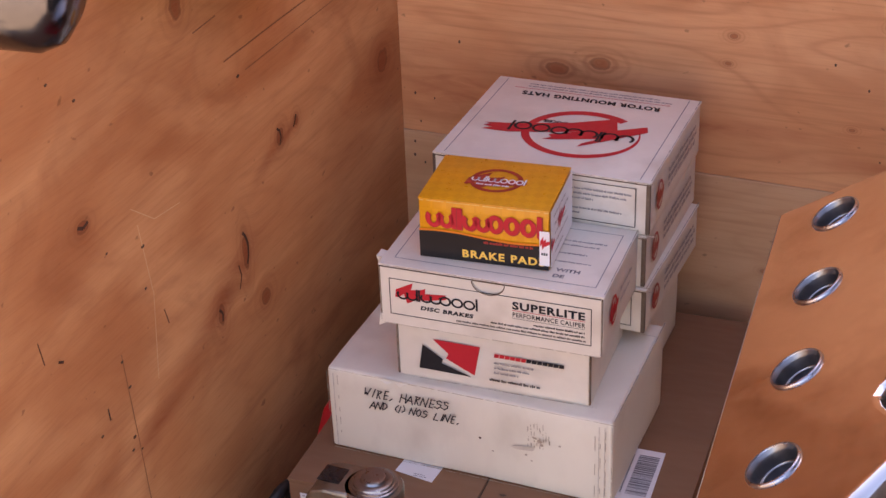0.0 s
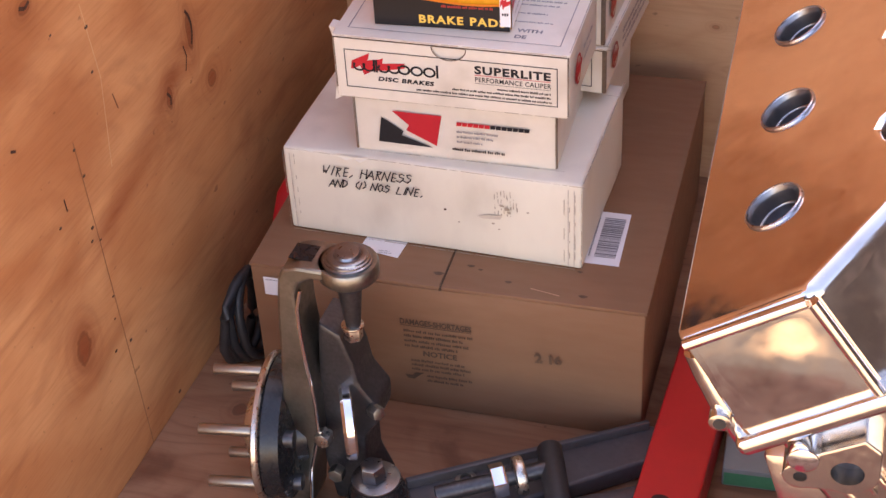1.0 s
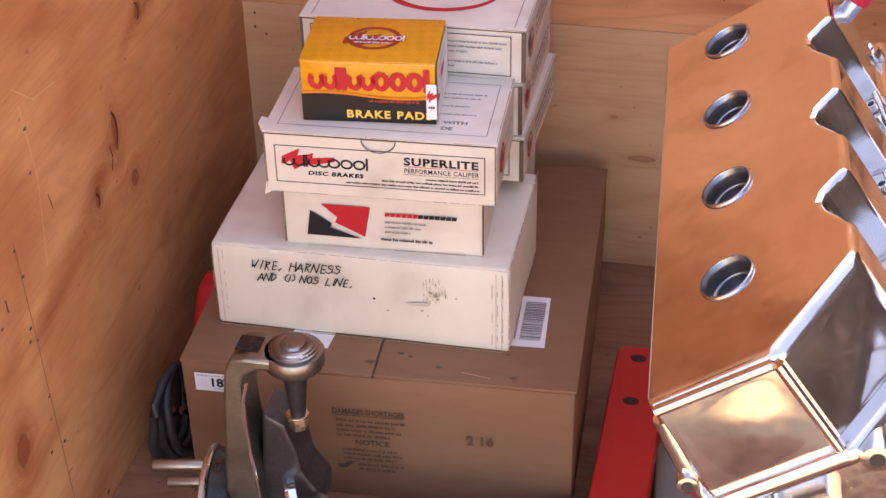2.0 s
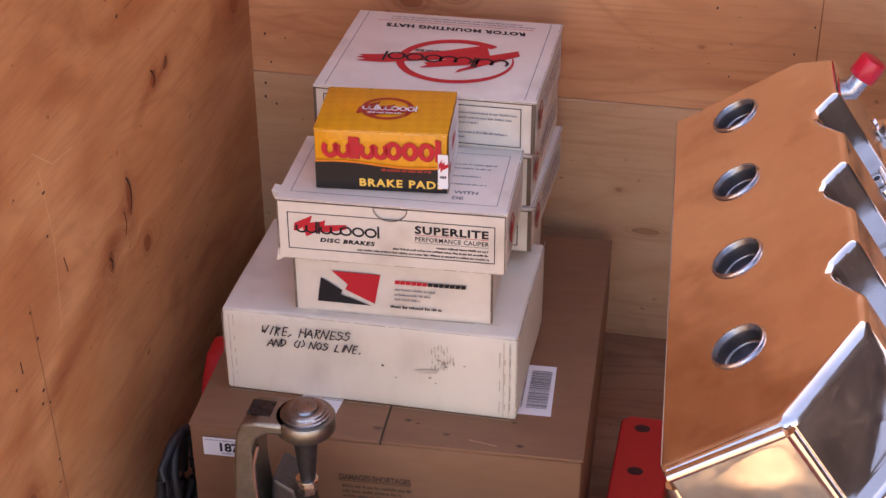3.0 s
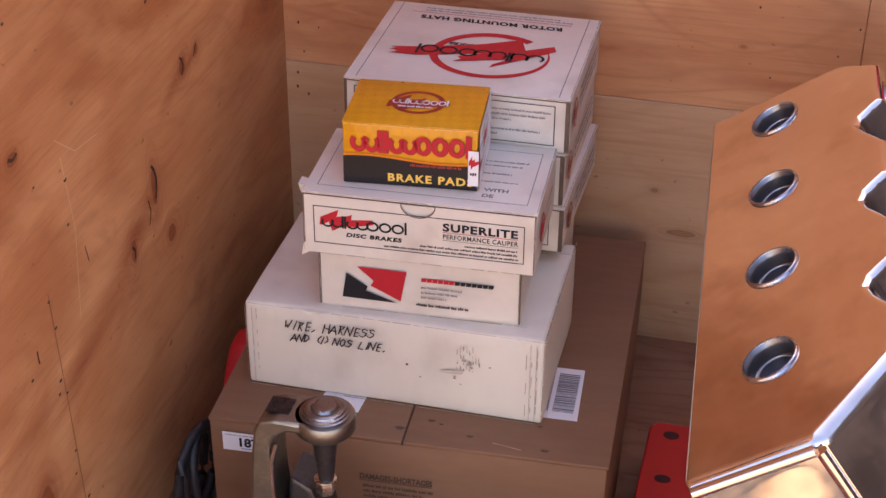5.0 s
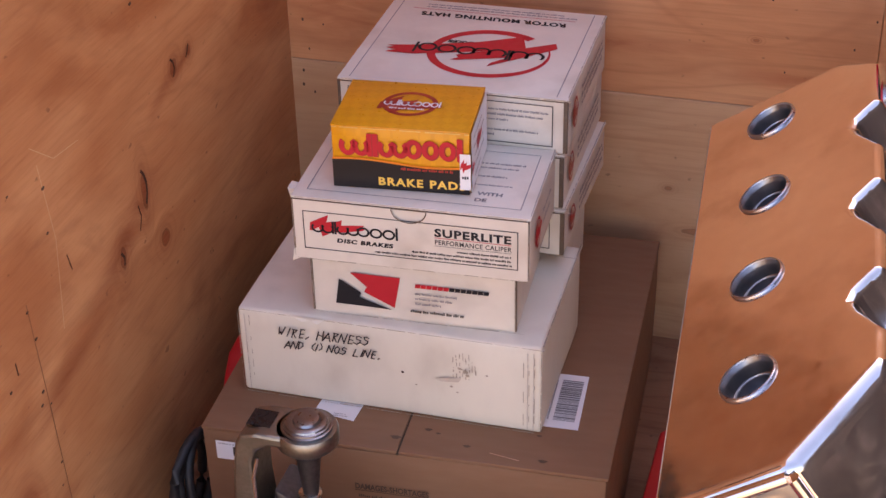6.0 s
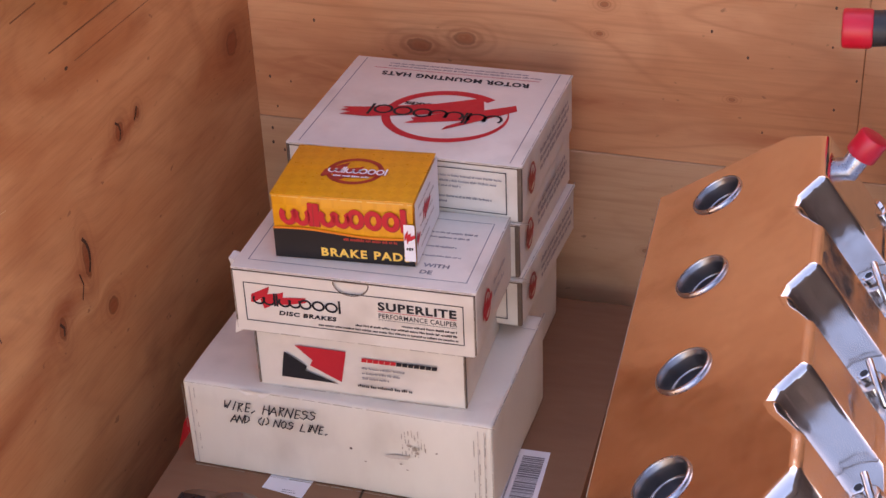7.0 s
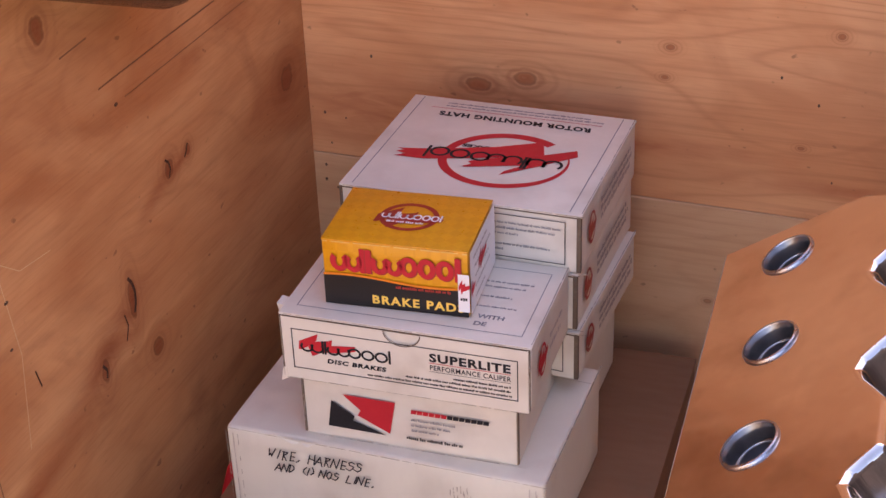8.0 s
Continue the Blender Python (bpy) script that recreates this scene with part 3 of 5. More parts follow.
# ---------------------------------------------------------------- the stack of boxes


def carton(name, w, d, h, m, material, label, notch=False, bulge=0.0012, round_by=0.0016, sheet=True):
    """A folded board box: body, lid sheet, corner slits, and for mailers a front panel with a thumb notch."""
    t = thing(name, m, label, "box")
    bm = box_bm(0, 0, 0, w, d, h - (0.0022 if sheet else 0), round_by, 3)
    bmesh.ops.subdivide_edges(bm, edges=[e for e in bm.edges if e.calc_length() > 0.03], cuts=5, use_grid_fill=True)
    for v in bm.verts:
        v.co += noise.noise_vector(v.co * 11 + Vector((w * 50, d * 30, h))) * bulge
        v.co.z = max(v.co.z, 0)
    smooth(part("body", bm, material, t), 35)
    if sheet:
        bm = box_bm(-0.0012, -0.0012, h - 0.0028, w + 0.0012, d + 0.001, h, 0.0010, 2)
        smooth(part("lid", bm, material, t), 35)
    rub = random.Random(int(w * 9000 + h * 700))
    bm = bmesh.new()
    for kind in range(5):
        a, end_a = 0.003, (w, h, h, d, w)[kind] - 0.004
        while a < end_a:
            long, fat = rub.uniform(0.004, 0.030), rub.uniform(0.0002, 0.0008)
            if kind == 0:
                rect(on_front(0.0013), a, h - 0.0006 - fat, a + long, h - 0.0006, bm)
            elif kind == 1:
                rect(on_front(0.0029 if notch else 0.0016), 0.0003, a, 0.0003 + fat, min(a + long, h - 0.004), bm)
            elif kind == 2:
                rect(on_front(0.0029 if notch else 0.0016), w - 0.0003 - fat, a, w - 0.0003, min(a + long, h - 0.004), bm)
            elif kind == 3:
                rect(on_top(h + 0.0001), w - fat, a, w + 0.0004, a + long, bm)
            else:
                rect(on_front(0.0029 if notch else 0.0016), a, 0.0005, a + long, 0.0005 + fat, bm)
            a += long + rub.uniform(0.0, 0.004)
    part("edge_wear", bm, M_WORN, t, "dirty rubbed edges")["kind"] = "stuff"
    if notch:
        pts = [(0.0015, 0.001), (w - 0.0015, 0.001), (w - 0.0015, h - 0.0030)]
        n = 12
        pts += [(w * 0.5 + 0.0165 * math.cos(math.pi * k / n), h - 0.0030 - 0.0130 * math.sin(math.pi * k / n)) for k in range(n + 1)]
        pts += [(0.0015, h - 0.0030)]
        part("front_panel", prism_bm(pts, on_front(), 0.0013, 0.0028), material, t, "front panel with a thumb notch")
        # Dark arc paints the shadow outline of the thumb notch.
        part("notch_shade", ring(on_front(0.0029), w * 0.5, h - 0.0030, 0.0174, 0.0139, 0.0011, 180, 360), M_EDGE_SHADE, t, "dark arc painted as shade round the thumb notch")
        part("lid_gap", box_bm(0.002, -0.0026, h - 0.0034, w - 0.002, 0.0, h - 0.0027), M_EDGE_SHADE, t, "dark gap under the lid")
        for x in (0.0, w - 0.0018):
            part("corner_slit", box_bm(x - 0.0004, -0.0024, 0.002, x + 0.0014, 0.002, h - 0.0032), M_EDGE_SHADE, t, "dark open corner slit")
    return t


Z0 = 0.166
# large brown carton on the floor
big = thing("shipping_carton", pose(-0.087, -0.074, 0, rz=3.1), "large brown corrugated carton on the crate floor", "box")
CW, CD, CH = 0.410, 0.440, Z0
bm = box_bm(0, 0, 0, CW, CD, CH - 0.004, 0.004, 2)
bmesh.ops.subdivide_edges(bm, edges=[e for e in bm.edges if e.calc_length() > 0.05], cuts=7, use_grid_fill=True)
for v in bm.verts:
    v.co += noise.noise_vector(v.co * 8) * 0.0022
    v.co.z = max(v.co.z, 0)
smooth(part("body", bm, M_KRAFT, big), 40)
for name, x0, x1 in (("flap", -0.001, 0.2018), ("flap", 0.2036, CW + 0.001)):
    smooth(part(name, box_bm(x0, 0.001, CH - 0.0042, x1, CD, CH, 0.0015, 2), M_KRAFT, big, "closed top flap"), 40)
part("flap_gap", box_bm(0.2014, 0.0, CH - 0.004, 0.2040, CD - 0.01, CH - 0.0022), M_KRAFT_DARK, big, "dark gap between the flaps")
F = on_front(0.0022)
lettering("DAMAGES-SHORTAGES", F, 0.1585, 0.1150, 0.0098, M_INK_BROWN, big, bold=0.0003, width=0.0755)
part("printed_line", rect(F, 0.1585, 0.1128, 0.234, 0.1137), M_INK_BROWN, big)
part("small_print", bars(F, 0.162, 0.1045, [0.072, 0.062, 0.068, 0.055], 0.0036, 0.0066), M_INK_BROWN, big, "brown unreadable print")
lettering("NOTICE", F, 0.181, 0.0745, 0.0095, M_INK_BROWN, big, bold=0.0003, stretch=1.05)
part("small_print", bars(F, 0.168, 0.0655, [0.058, 0.064, 0.056], 0.0034, 0.0060), M_INK_BROWN, big, "brown unreadable print")
part("small_print", bars(F, 0.184, 0.0455, [0.048, 0.038], 0.0034, 0.0062), M_INK_BROWN, big, "brown unreadable print")
bm = poly(F, [(0.160, 0.046), (0.168, 0.046), (0.172, 0.050), (0.181, 0.051), (0.176, 0.047), (0.170, 0.041), (0.163, 0.041)])
part("printed_mark", bm, M_INK_BROWN, big)
lettering("2 16", F, 0.299, 0.0865, 0.016, M_INK_WORN, big, bold=0.0006, turn=3)
part("paper_label", rect(F, 0.0145, 0.1300, 0.0590, 0.1530, e=0.0003), M_LABEL, big, "white numbered paper label")
FL = on_front(0.0026)
lettering("187-", FL, 0.030, 0.1365, 0.0150, M_INK, big, bold=0.0006)
part("small_print", bars(FL, 0.017, 0.1492, [0.038], 0.0016, 0.003), M_INK_GREY, big)
part("small_print", bars(FL, 0.034, 0.1328, [0.020], 0.0016, 0.003), M_INK_GREY, big)
part("paper_label", poly(on_top(CH), [(0.333, 0.068), (0.371, 0.068), (0.369, 0.158), (0.333, 0.158)], e=0.0004), M_LABEL, big, "white paper barcode label")
x = 0.0
rc = random.Random(3)
while x < 0.068:
    wbar = rc.choice((0.0006, 0.0009, 0.0016, 0.0022))
    part("printed_bar", rect(on_top(CH), 0.3435, 0.080 + x, 0.3655, 0.080 + x + wbar, None, 0.0008), M_INK_GREY, big)
    x += wbar + rc.choice((0.0006, 0.0008, 0.0013))
part("small_print", bars(lambda a, c, e: Vector((0.339 - c, 0.08 + a, CH + e)), 0, 0, [0.066], 0.0018, 0.003, e=0.0008), M_INK_GREY, big)
part("paper_label", poly(on_top(CH), [(0.104, 0.046), (0.148, 0.038), (0.152, 0.075), (0.108, 0.080)], e=0.0004), M_LABEL, big, "white paper label half under the box")
part("small_print", bars(on_top(CH), 0.125, 0.046, [0.012, 0.014], 0.0014, 0.003, e=0.0008), M_INK_GREY, big)
for a, c, r in ((0.268, 0.022, 0.0028), (0.345, 0.014, 0.0034), (0.196, 0.022, 0.0042), (0.225, 0.040, 0.0030), (0.236, 0.036, 0.0020), (0.335, 0.052, 0.0022)):
    part("stain", poly(on_top(CH), [(a + r * math.cos(q) * (1.3 + 0.4 * math.sin(3 * q)), c + r * 0.7 * math.sin(q)) for q in np.linspace(0, 5.7, 10)], e=0.0004), M_INK_WORN, big, "small dark stain")
part("scuff", poly(on_top(CH), [(0.292, 0.016), (0.322, 0.010), (0.322, 0.0112), (0.292, 0.0172)], e=0.0004), mat("scuff", (0.62, 0.32, 0.20), 0.8), big, "pale scuff")

# white box with a handwritten note
HY = 0.9
har = carton("white_box", 0.313, 0.190, 0.1025, pose(-0.067, -0.005, Z0 + 0.0006, rz=HY), M_WHITE_OLD, "large scuffed white box with a handwritten note on the brown carton", bulge=0.0018, round_by=0.0038, sheet=False)
F = on_front(0.0020)
GLYPHS = {"W": "08 12 24 32 59", "I": "38 20", "R": "20 28/18 58 46 25 50", "E": "58 28 20 50/24 54", "H": "10 18/60 59/15 64", "A": "00 38 60/13 53", "N": "00 18 50 69",
          "S": "57 38 17 25 54 52 30 01", "O": "38 16 12 30 52 56 38", "L": "28 10 50", "D": "10 18 47 54 31 10", "(": "49 26 23 41", ")": "29 46 43 21", "1": "38 20", ",": "32 10", ".": "20 31"}
rh = random.Random(17)


def handwriting(text, place, a, c, size, parent, slope=0.02):
    """Words written with a marker, one stroke mesh a word."""
    for word in text.split(" "):
        bm4 = bmesh.new()
        for ch in word:
            u = size / 9
            lift = rh.uniform(-0.5, 0.5) * u
            for stroke in GLYPHS[ch].split("/"):
                pts = [Vector((a + (int(q[0]) + 0.27 * int(q[1]) + rh.uniform(-0.2, 0.2)) * u, c + lift + (int(q[1]) + rh.uniform(-0.25, 0.25)) * u)) for q in stroke.split(" ")]
                for p, q in zip(pts, pts[1:]):
                    d = (q - p).normalized() * 0.00064
                    n = Vector((-d.y, d.x))
                    poly(place, [(p - d + n)[:], (q + d + n)[:], (q + d - n)[:], (p - d - n)[:]], bm4, INK + rh.uniform(0, 0.0002))
            step = size * (0.40 if ch in "I1,.()" else 0.70)
            a += step
            c += step * slope
        part("handwriting", bm4, M_INK, parent, "black marker handwriting")
        a += size * 0.62
        c += size * 0.5 * slope


handwriting("WIRE, HARNESS", F, 0.0420, 0.0760, 0.0114, har, 0.035)
handwriting("AND (1) NOS LINE.", F, 0.0480, 0.0625, 0.0099, har, 0.025)
bm = bmesh.new()
rw = random.Random(8)
for k in range(46):
    a, c = 0.224 + 0.0032 * (k % 8) + rw.uniform(-0.0004, 0.0004), 0.084 - rw.uniform(0, 0.030)
    rect(F, a, c, a + rw.uniform(0.0005, 0.0011), c + rw.uniform(0.001, 0.005), bm)
for a, c, r in ((0.236, 0.064, 0.0034), (0.239, 0.060, 0.0022), (0.231, 0.067, 0.0024), (0.258, 0.063, 0.0015), (0.222, 0.044, 0.0016), (0.228, 0.038, 0.0012), (0.186, 0.040, 0.0012)):
    poly(F, [(a + r * rw.uniform(0.5, 1.3) * math.cos(q), c + r * rw.uniform(0.4, 1.0) * math.sin(q)) for q in np.linspace(0, 5.6, 9)], bm, INK + 0.0001)
part("rub_marks", bm, mat("rub", (0.48, 0.40, 0.31), 0.8, var=0.3), har, "dark rubbed marks")["kind"] = "stuff"
for x in (0.2985, 0.3045, 0.0075):
    part("crease", rect(F, x, 0.004, x + 0.0008, 0.097), mat("crease", (0.68, 0.62, 0.54), 0.8, var=0.3, scale=120), har, "pressed fold line")
bm = bmesh.new()
for k in range(40):
    a, c = rw.choice((0.2945, 0.3000, 0.3055, 0.0075, 0.0125)), rw.uniform(0.008, 0.088)
    rect(F, a, c, a + 0.0006, c + rw.uniform(0.002, 0.010), bm)
part("crease_wear", bm, M_WORN, har, "broken dirty lines along the folds")["kind"] = "stuff"
part("smudge", poly(F, [(0.205, 0.0505), (0.214, 0.0535), (0.232, 0.0545), (0.229, 0.0500), (0.212, 0.0485)]), mat("smudge", (0.62, 0.55, 0.46), 0.8, var=0.15), har, "pale grey smudge")
# Brown disc on the board paints the darkness of a small hole.
part("dent", lathe_bm((0.172, -0.0022, 0.053), (0.172, 1, 0.053), [(0, 0.0015), (0.0004, 0.001)], 8), M_INK_BROWN, har, "small brown disc for the shade in a hole")
bm = bmesh.new()
bm.faces.new([bm.verts.new(p) for p in ((0.058, -0.0030, 0.1028), (0.070, -0.0046, 0.0985), (0.078, -0.0022, 0.0998), (0.086, -0.0050, 0.0980), (0.094, -0.0022, 0.1026))])
part("torn_edge", bm, M_WHITE_OLD, har, "torn lifted edge")

# plain white mailer with a two-coloured emblem
ele = carton("white_box", 0.204, 0.135, 0.0672, pose(0.011, 0.009, 0.2692, rz=3.1), M_WHITE, "small white box with a red and black emblem under another box")
F = on_front(0.0020)
part("emblem", poly(F, [(0.0235, 0.0135), (0.0280, 0.0425), (0.0500, 0.0285), (0.0480, 0.0235), (0.0800, 0.0125)]), M_INK, ele, "black lightning half of the emblem")
part("emblem", poly(F, [(0.0395, 0.0510), (0.0900, 0.0505), (0.0835, 0.0150), (0.0530, 0.0300), (0.0560, 0.0360)]), M_INK_RED, ele, "red lightning half of the emblem")
for k in range(13):
    a = 0.1045 + 0.00565 * k
    part("word_mark", poly(F, [(a, 0.0410), (a + 0.0051, 0.0412), (a + 0.0058, 0.0454), (a + 0.0006, 0.0454)]), M_INK_RED if k < 6 else M_INK, ele, "red block in place of a letter" if k < 6 else "black block in place of a letter")
part("small_print", bars(F, 0.1045, 0.0330, [0.042, 0.036, 0.025], 0.0026, 0.0058), M_INK_GREY, ele)
part("word_mark", bars(F, 0.0995, 0.0120, [0.052], 0.0034, 0.006), M_INK, ele)
part("corner_slit", box_bm(-0.0006, -0.0012, 0.002, 0.0012, 0.002, 0.064), M_EDGE_SHADE, ele)
part("corner_slit", box_bm(0.2028, -0.0012, 0.002, 0.2046, 0.002, 0.064), M_EDGE_SHADE, ele)

# caliper mailer
sup = carton("caliper_box", 0.230, 0.134, 0.0685, pose(0.0, 0.0, 0.3372, rz=2.8), M_WHITE, "white cardboard caliper box with printed panels, lying on a box", notch=True)
F = on_front(0.0029)
bm = outline(F, 0.0105, 0.0125, 0.2195, 0.0545, 0.0009)
part("printed_frame", bm, M_INK, sup)
lettering("SUPERLITE", F, 0.1395, 0.0408, 0.0118, M_INK, sup, bold=0.00045, space=1.12, width=0.0735)
part("printed_line", rect(F, 0.1395, 0.0388, 0.2130, 0.0394), M_INK_RED, sup)
lettering("PERFORMANCE CALIPER", F, 0.1395, 0.0320, 0.0072, M_INK, sup, width=0.0735, bold=0.0001, space=1.1)
part("printed_line", rect(F, 0.1395, 0.0300, 0.2130, 0.0304), M_INK, sup)
part("small_print", bars(F, 0.2130, 0.0245, [0.052, 0.096, 0.132], 0.0024, 0.0045, right=True), M_INK, sup)
bm = bmesh.new()
rounded_row(F, 0.0185, 0.0315, 0.0126, "uulluuoool", bm, INK + 0.0004, w=0.0021, tall=1.05)
part("word_mark", bm, M_INK, sup, "row of black rounded shapes")
bm = bmesh.new()
slash(F, 0.0165, 0.0275, 0.0560, 0.0245, bm, INK + 0.0001)
part("emblem", bm, M_INK_RED, sup, "red torn brush stroke")
lettering("DISC BRAKES", F, 0.0430, 0.0225, 0.0062, M_INK, sup, bold=0.0003, width=0.056, shear=0.15, space=1.15)
T = on_top(0.0685)
part("printed_frame", outline(T, 0.011, 0.013, 0.219, 0.120, 0.0008), M_INK_GREY, sup)
part("small_print", bars(T, 0.160, 0.094, [0.048, 0.042, 0.0, 0.034], 0.0030, 0.0085), M_INK_GREY, sup)
part("small_print", bars(T, 0.158, 0.052, [0.044], 0.0026, 0.006), M_INK_GREY, sup)
lettering("WITH", T, 0.1725, 0.0335, 0.0085, M_INK_GREY, sup, bold=0.0003, stretch=1.1)
lettering("DE", T, 0.1720, 0.0215, 0.0085, M_INK_GREY, sup, bold=0.0003, stretch=1.1)
R = on_right(0.2312)
bm = ring(R, 0.035, 0.034, 0.013, 0.016, 0.003)
slash(R, 0.018, 0.020, 0.034, 0.030, bm, INK + 0.0003)
part("emblem", bm, M_INK_RED, sup, "red ring and brush stroke")
part("small_print", bars(R, 0.060, 0.040, [0.045, 0.038], 0.005, 0.012), M_INK_FAINT, sup)
bm = prism_bm([(-0.006, 0.060), (0.001, 0.060), (0.001, 0.067), (-0.008, 0.0685)], lambda a, c, e: Vector((a, 0.012 + e, c)), 0, 0.014)
part("side_tab", bm, M_WHITE, sup, "bent tab sticking out")
part("side_tab", prism_bm([(-0.003, -0.004), (0.004, 0.0), (0.003, 0.012), (-0.001, 0.010)], on_front(0.002), 0, 0.001), M_WHITE, sup, "loose lower corner")

# boxes for rotor hats, stacked behind
def hat_box(m, h, w, d, label, panel=True):
    b = carton("rotor_hat_box", w, d, h, m, M_WHITE, label, notch=False)
    b["group"] = "rotor hat boxes in a stack"
    f = on_front(0.0016)
    for x, wide in ((0.0, 0.0018), (w - 0.0030, 0.0034)):
        part("corner_slit", box_bm(x - 0.0006, -0.0020, 0.002, x + wide, 0.002, h - 0.002), M_EDGE_SHADE, b, "dark open corner slit")
    if panel:
        part("lid_gap", box_bm(0.002, -0.0018, h - 0.0034, w - 0.002, 0.0, h - 0.0027), M_EDGE_SHADE, b, "dark gap under the lid")
        part("printed_frame", outline(f, 0.010, 0.008, w - 0.014, h - 0.008, 0.0009), M_INK, b)
        part("small_print", bars(f, 0.120, h - 0.018, [0.095, 0.090, 0.055, 0.0, 0.085, 0.040], 0.0024, 0.0056), M_INK_GREY, b)
    r = on_right(w + 0.0012)
    bm2 = ring(r, 0.034, h * 0.52, 0.013, h * 0.27, 0.0032)
    slash(r, 0.020, h * 0.28, 0.028, h * 0.48, bm2, INK + 0.0003)
    part("emblem", bm2, M_DARK_RED, b, "red ring and brush stroke")
    part("small_print", bars(r, 0.066, h * 0.66, [0.112, 0.118, 0.112], 0.0058, 0.0088), M_INK_SIDE, b, "grey printed block")
    return b


hb = hat_box(pose(0.0, 0.1435, 0.4010, rz=0.8), 0.0610, 0.2345, 0.206, "white rotor hat box with a red ring emblem on top")
T = on_top(0.0610)
for x in (0.0105, 0.2225):
    part("printed_line", rect(T, x, 0.003, x + 0.0009, 0.203), M_INK_GREY, hb)
lettering("ROTOR MOUNTING HATS", T, 0.1975, 0.1740, 0.0125, M_INK, hb, flip=True, bold=0.0006, space=1.12, shear=-0.15, width=0.160, label="black words turned upside down")
part("printed_line", rect(T, 0.026, 0.1815, 0.206, 0.1824), M_INK_RED, hb)
part("small_print", bars(T, 0.040, 0.1930, [0.150, 0.165], 0.0032, 0.0062), M_INK_GREY, hb)
bm = ring(T, 0.134, 0.0855, 0.064, 0.057, (0.0100, 0.0080), 52, 300)
ring(T, 0.134, 0.0855, 0.064, 0.057, (0.0080, 0.0010), -60, 22, bm)
part("emblem", bm, M_INK_RED, hb, "large red ring")
bm = bmesh.new()
poly(T, [(0.0281, 0.0667), (0.0381, 0.0734), (0.0268, 0.0761), (0.0345, 0.0805), (0.0264, 0.083), (0.0487, 0.0872), (0.0675, 0.0923), (0.1173, 0.1089), (0.1608, 0.1319), (0.1692, 0.1045), (0.1084, 0.0819), (0.0578, 0.0673)], bm, INK + 0.0003)
poly(T, [(0.0991, 0.0618), (0.1069, 0.0688), (0.102, 0.0738), (0.1458, 0.0987), (0.1684, 0.1047), (0.1974, 0.1219), (0.2014, 0.1096), (0.1627, 0.0745), (0.1394, 0.0543), (0.142, 0.0632), (0.1561, 0.0787), (0.1051, 0.0623)], bm, INK + 0.00038)
part("emblem", bm, M_INK_RED, hb, "red torn brush stroke")
bm = bmesh.new()
rounded_row(T, 0.1930, 0.0960, 0.0205, "uulluuoool", bm, INK + 0.0006, flip=True, w=0.0030, tall=1.15)
part("word_mark", bm, M_INK, hb, "row of black rounded shapes")
lettering("DISC BRAKES", T, 0.150, 0.1085, 0.0080, M_INK, hb, flip=True, bold=0.0003, width=0.064, e=INK + 0.0002)
hat_box(pose(-0.003, 0.1440, 0.3395, rz=0.5), 0.0610, 0.2345, 0.205, "white rotor hat box in the middle of a stack")
hat_box(pose(0.000, 0.1460, 0.2850, rz=-0.8), 0.0540, 0.2340, 0.200, "low white rotor hat box inside a stack")
carton("white_box", 0.222, 0.150, 0.1180, pose(-0.006, 0.200, Z0 + 0.0006, rz=0.5), M_WHITE_OLD, "plain white box at the foot of a stack")

# yellow and black brake pad box
pad = thing("brake_pad_box", pose(0.034, 0.026, 0.4062, rz=6.0), "small yellow and black brake pad box on the caliper box", "box")
PW, PD, PH = 0.1315, 0.0960, 0.0650
WAVE = [(x, 0.0290 + 0.0022 * math.sin(x / PW * 6.0 + 0.4) - 0.0015 * x / PW) for x in np.linspace(0, PW, 15)]
bm = box_bm(0, 0, 0, PW, PD, PH, 0.0014, 2)
bmesh.ops.subdivide_edges(bm, edges=[e for e in bm.edges if e.calc_length() > 0.02], cuts=4, use_grid_fill=True)
for v in bm.verts:
    v.co += noise.noise_vector(v.co * 22) * 0.0009
smooth(part("body", bm, M_YELLOW, pad), 35)
smooth(part("lid", box_bm(-0.0006, -0.0006, PH - 0.0006, PW + 0.0006, PD, PH + 0.0009, 0.0006, 2), M_YELLOW, pad), 35)
F = on_front(0.0012)
part("printed_band", poly(F, [(0, 0.0005), (PW, 0.0005)] + WAVE[::-1]), M_GLOSS_BLACK, pad, "black printed lower band")
part("printed_band", poly(F, [(x, z) for x, z in WAVE] + [(x, z + 0.0022) for x, z in WAVE[::-1]], e=INK + 0.0002), M_ORANGE, pad, "orange wavy edge")
bm = bmesh.new()
rounded_row(F, 0.0070, 0.0352, 0.0163, "uulluuoool", bm, INK + 0.0002, w=0.0047, tall=1.48)
part("word_mark", bm, M_INK_RED, pad, "row of red rounded shapes")
bm = bmesh.new()
rounded_row(F, 0.0078, 0.0345, 0.0163, "uulluuoool", bm, INK, w=0.0049, tall=1.48)
part("word_mark", bm, M_DARK_RED, pad, "dark red shadow of the rounded shapes")
lettering("BRAKE PADS", F, 0.0435, 0.0052, 0.0116, M_YELLOW_TEXT, pad, bold=0.0004, space=1.2, width=0.0835, e=INK + 0.0002)
part("small_print", bars(F, 0.066, 0.0225, [0.050], 0.0030, 0.005, e=INK + 0.0002), M_DARK_RED, pad)
# Pale strips paint both rubbed board and the highlight along the lid edge.
bm = bmesh.new()
a = 0.001
while a < PW - 0.004:
    b = min(PW, a + rw.uniform(0.004, 0.018))
    rect(F, a, PH - 0.0008 - rw.uniform(0.0002, 0.0007), b, PH - 0.0002, bm, INK + 0.0001)
    a = b + rw.uniform(0.0, 0.004)
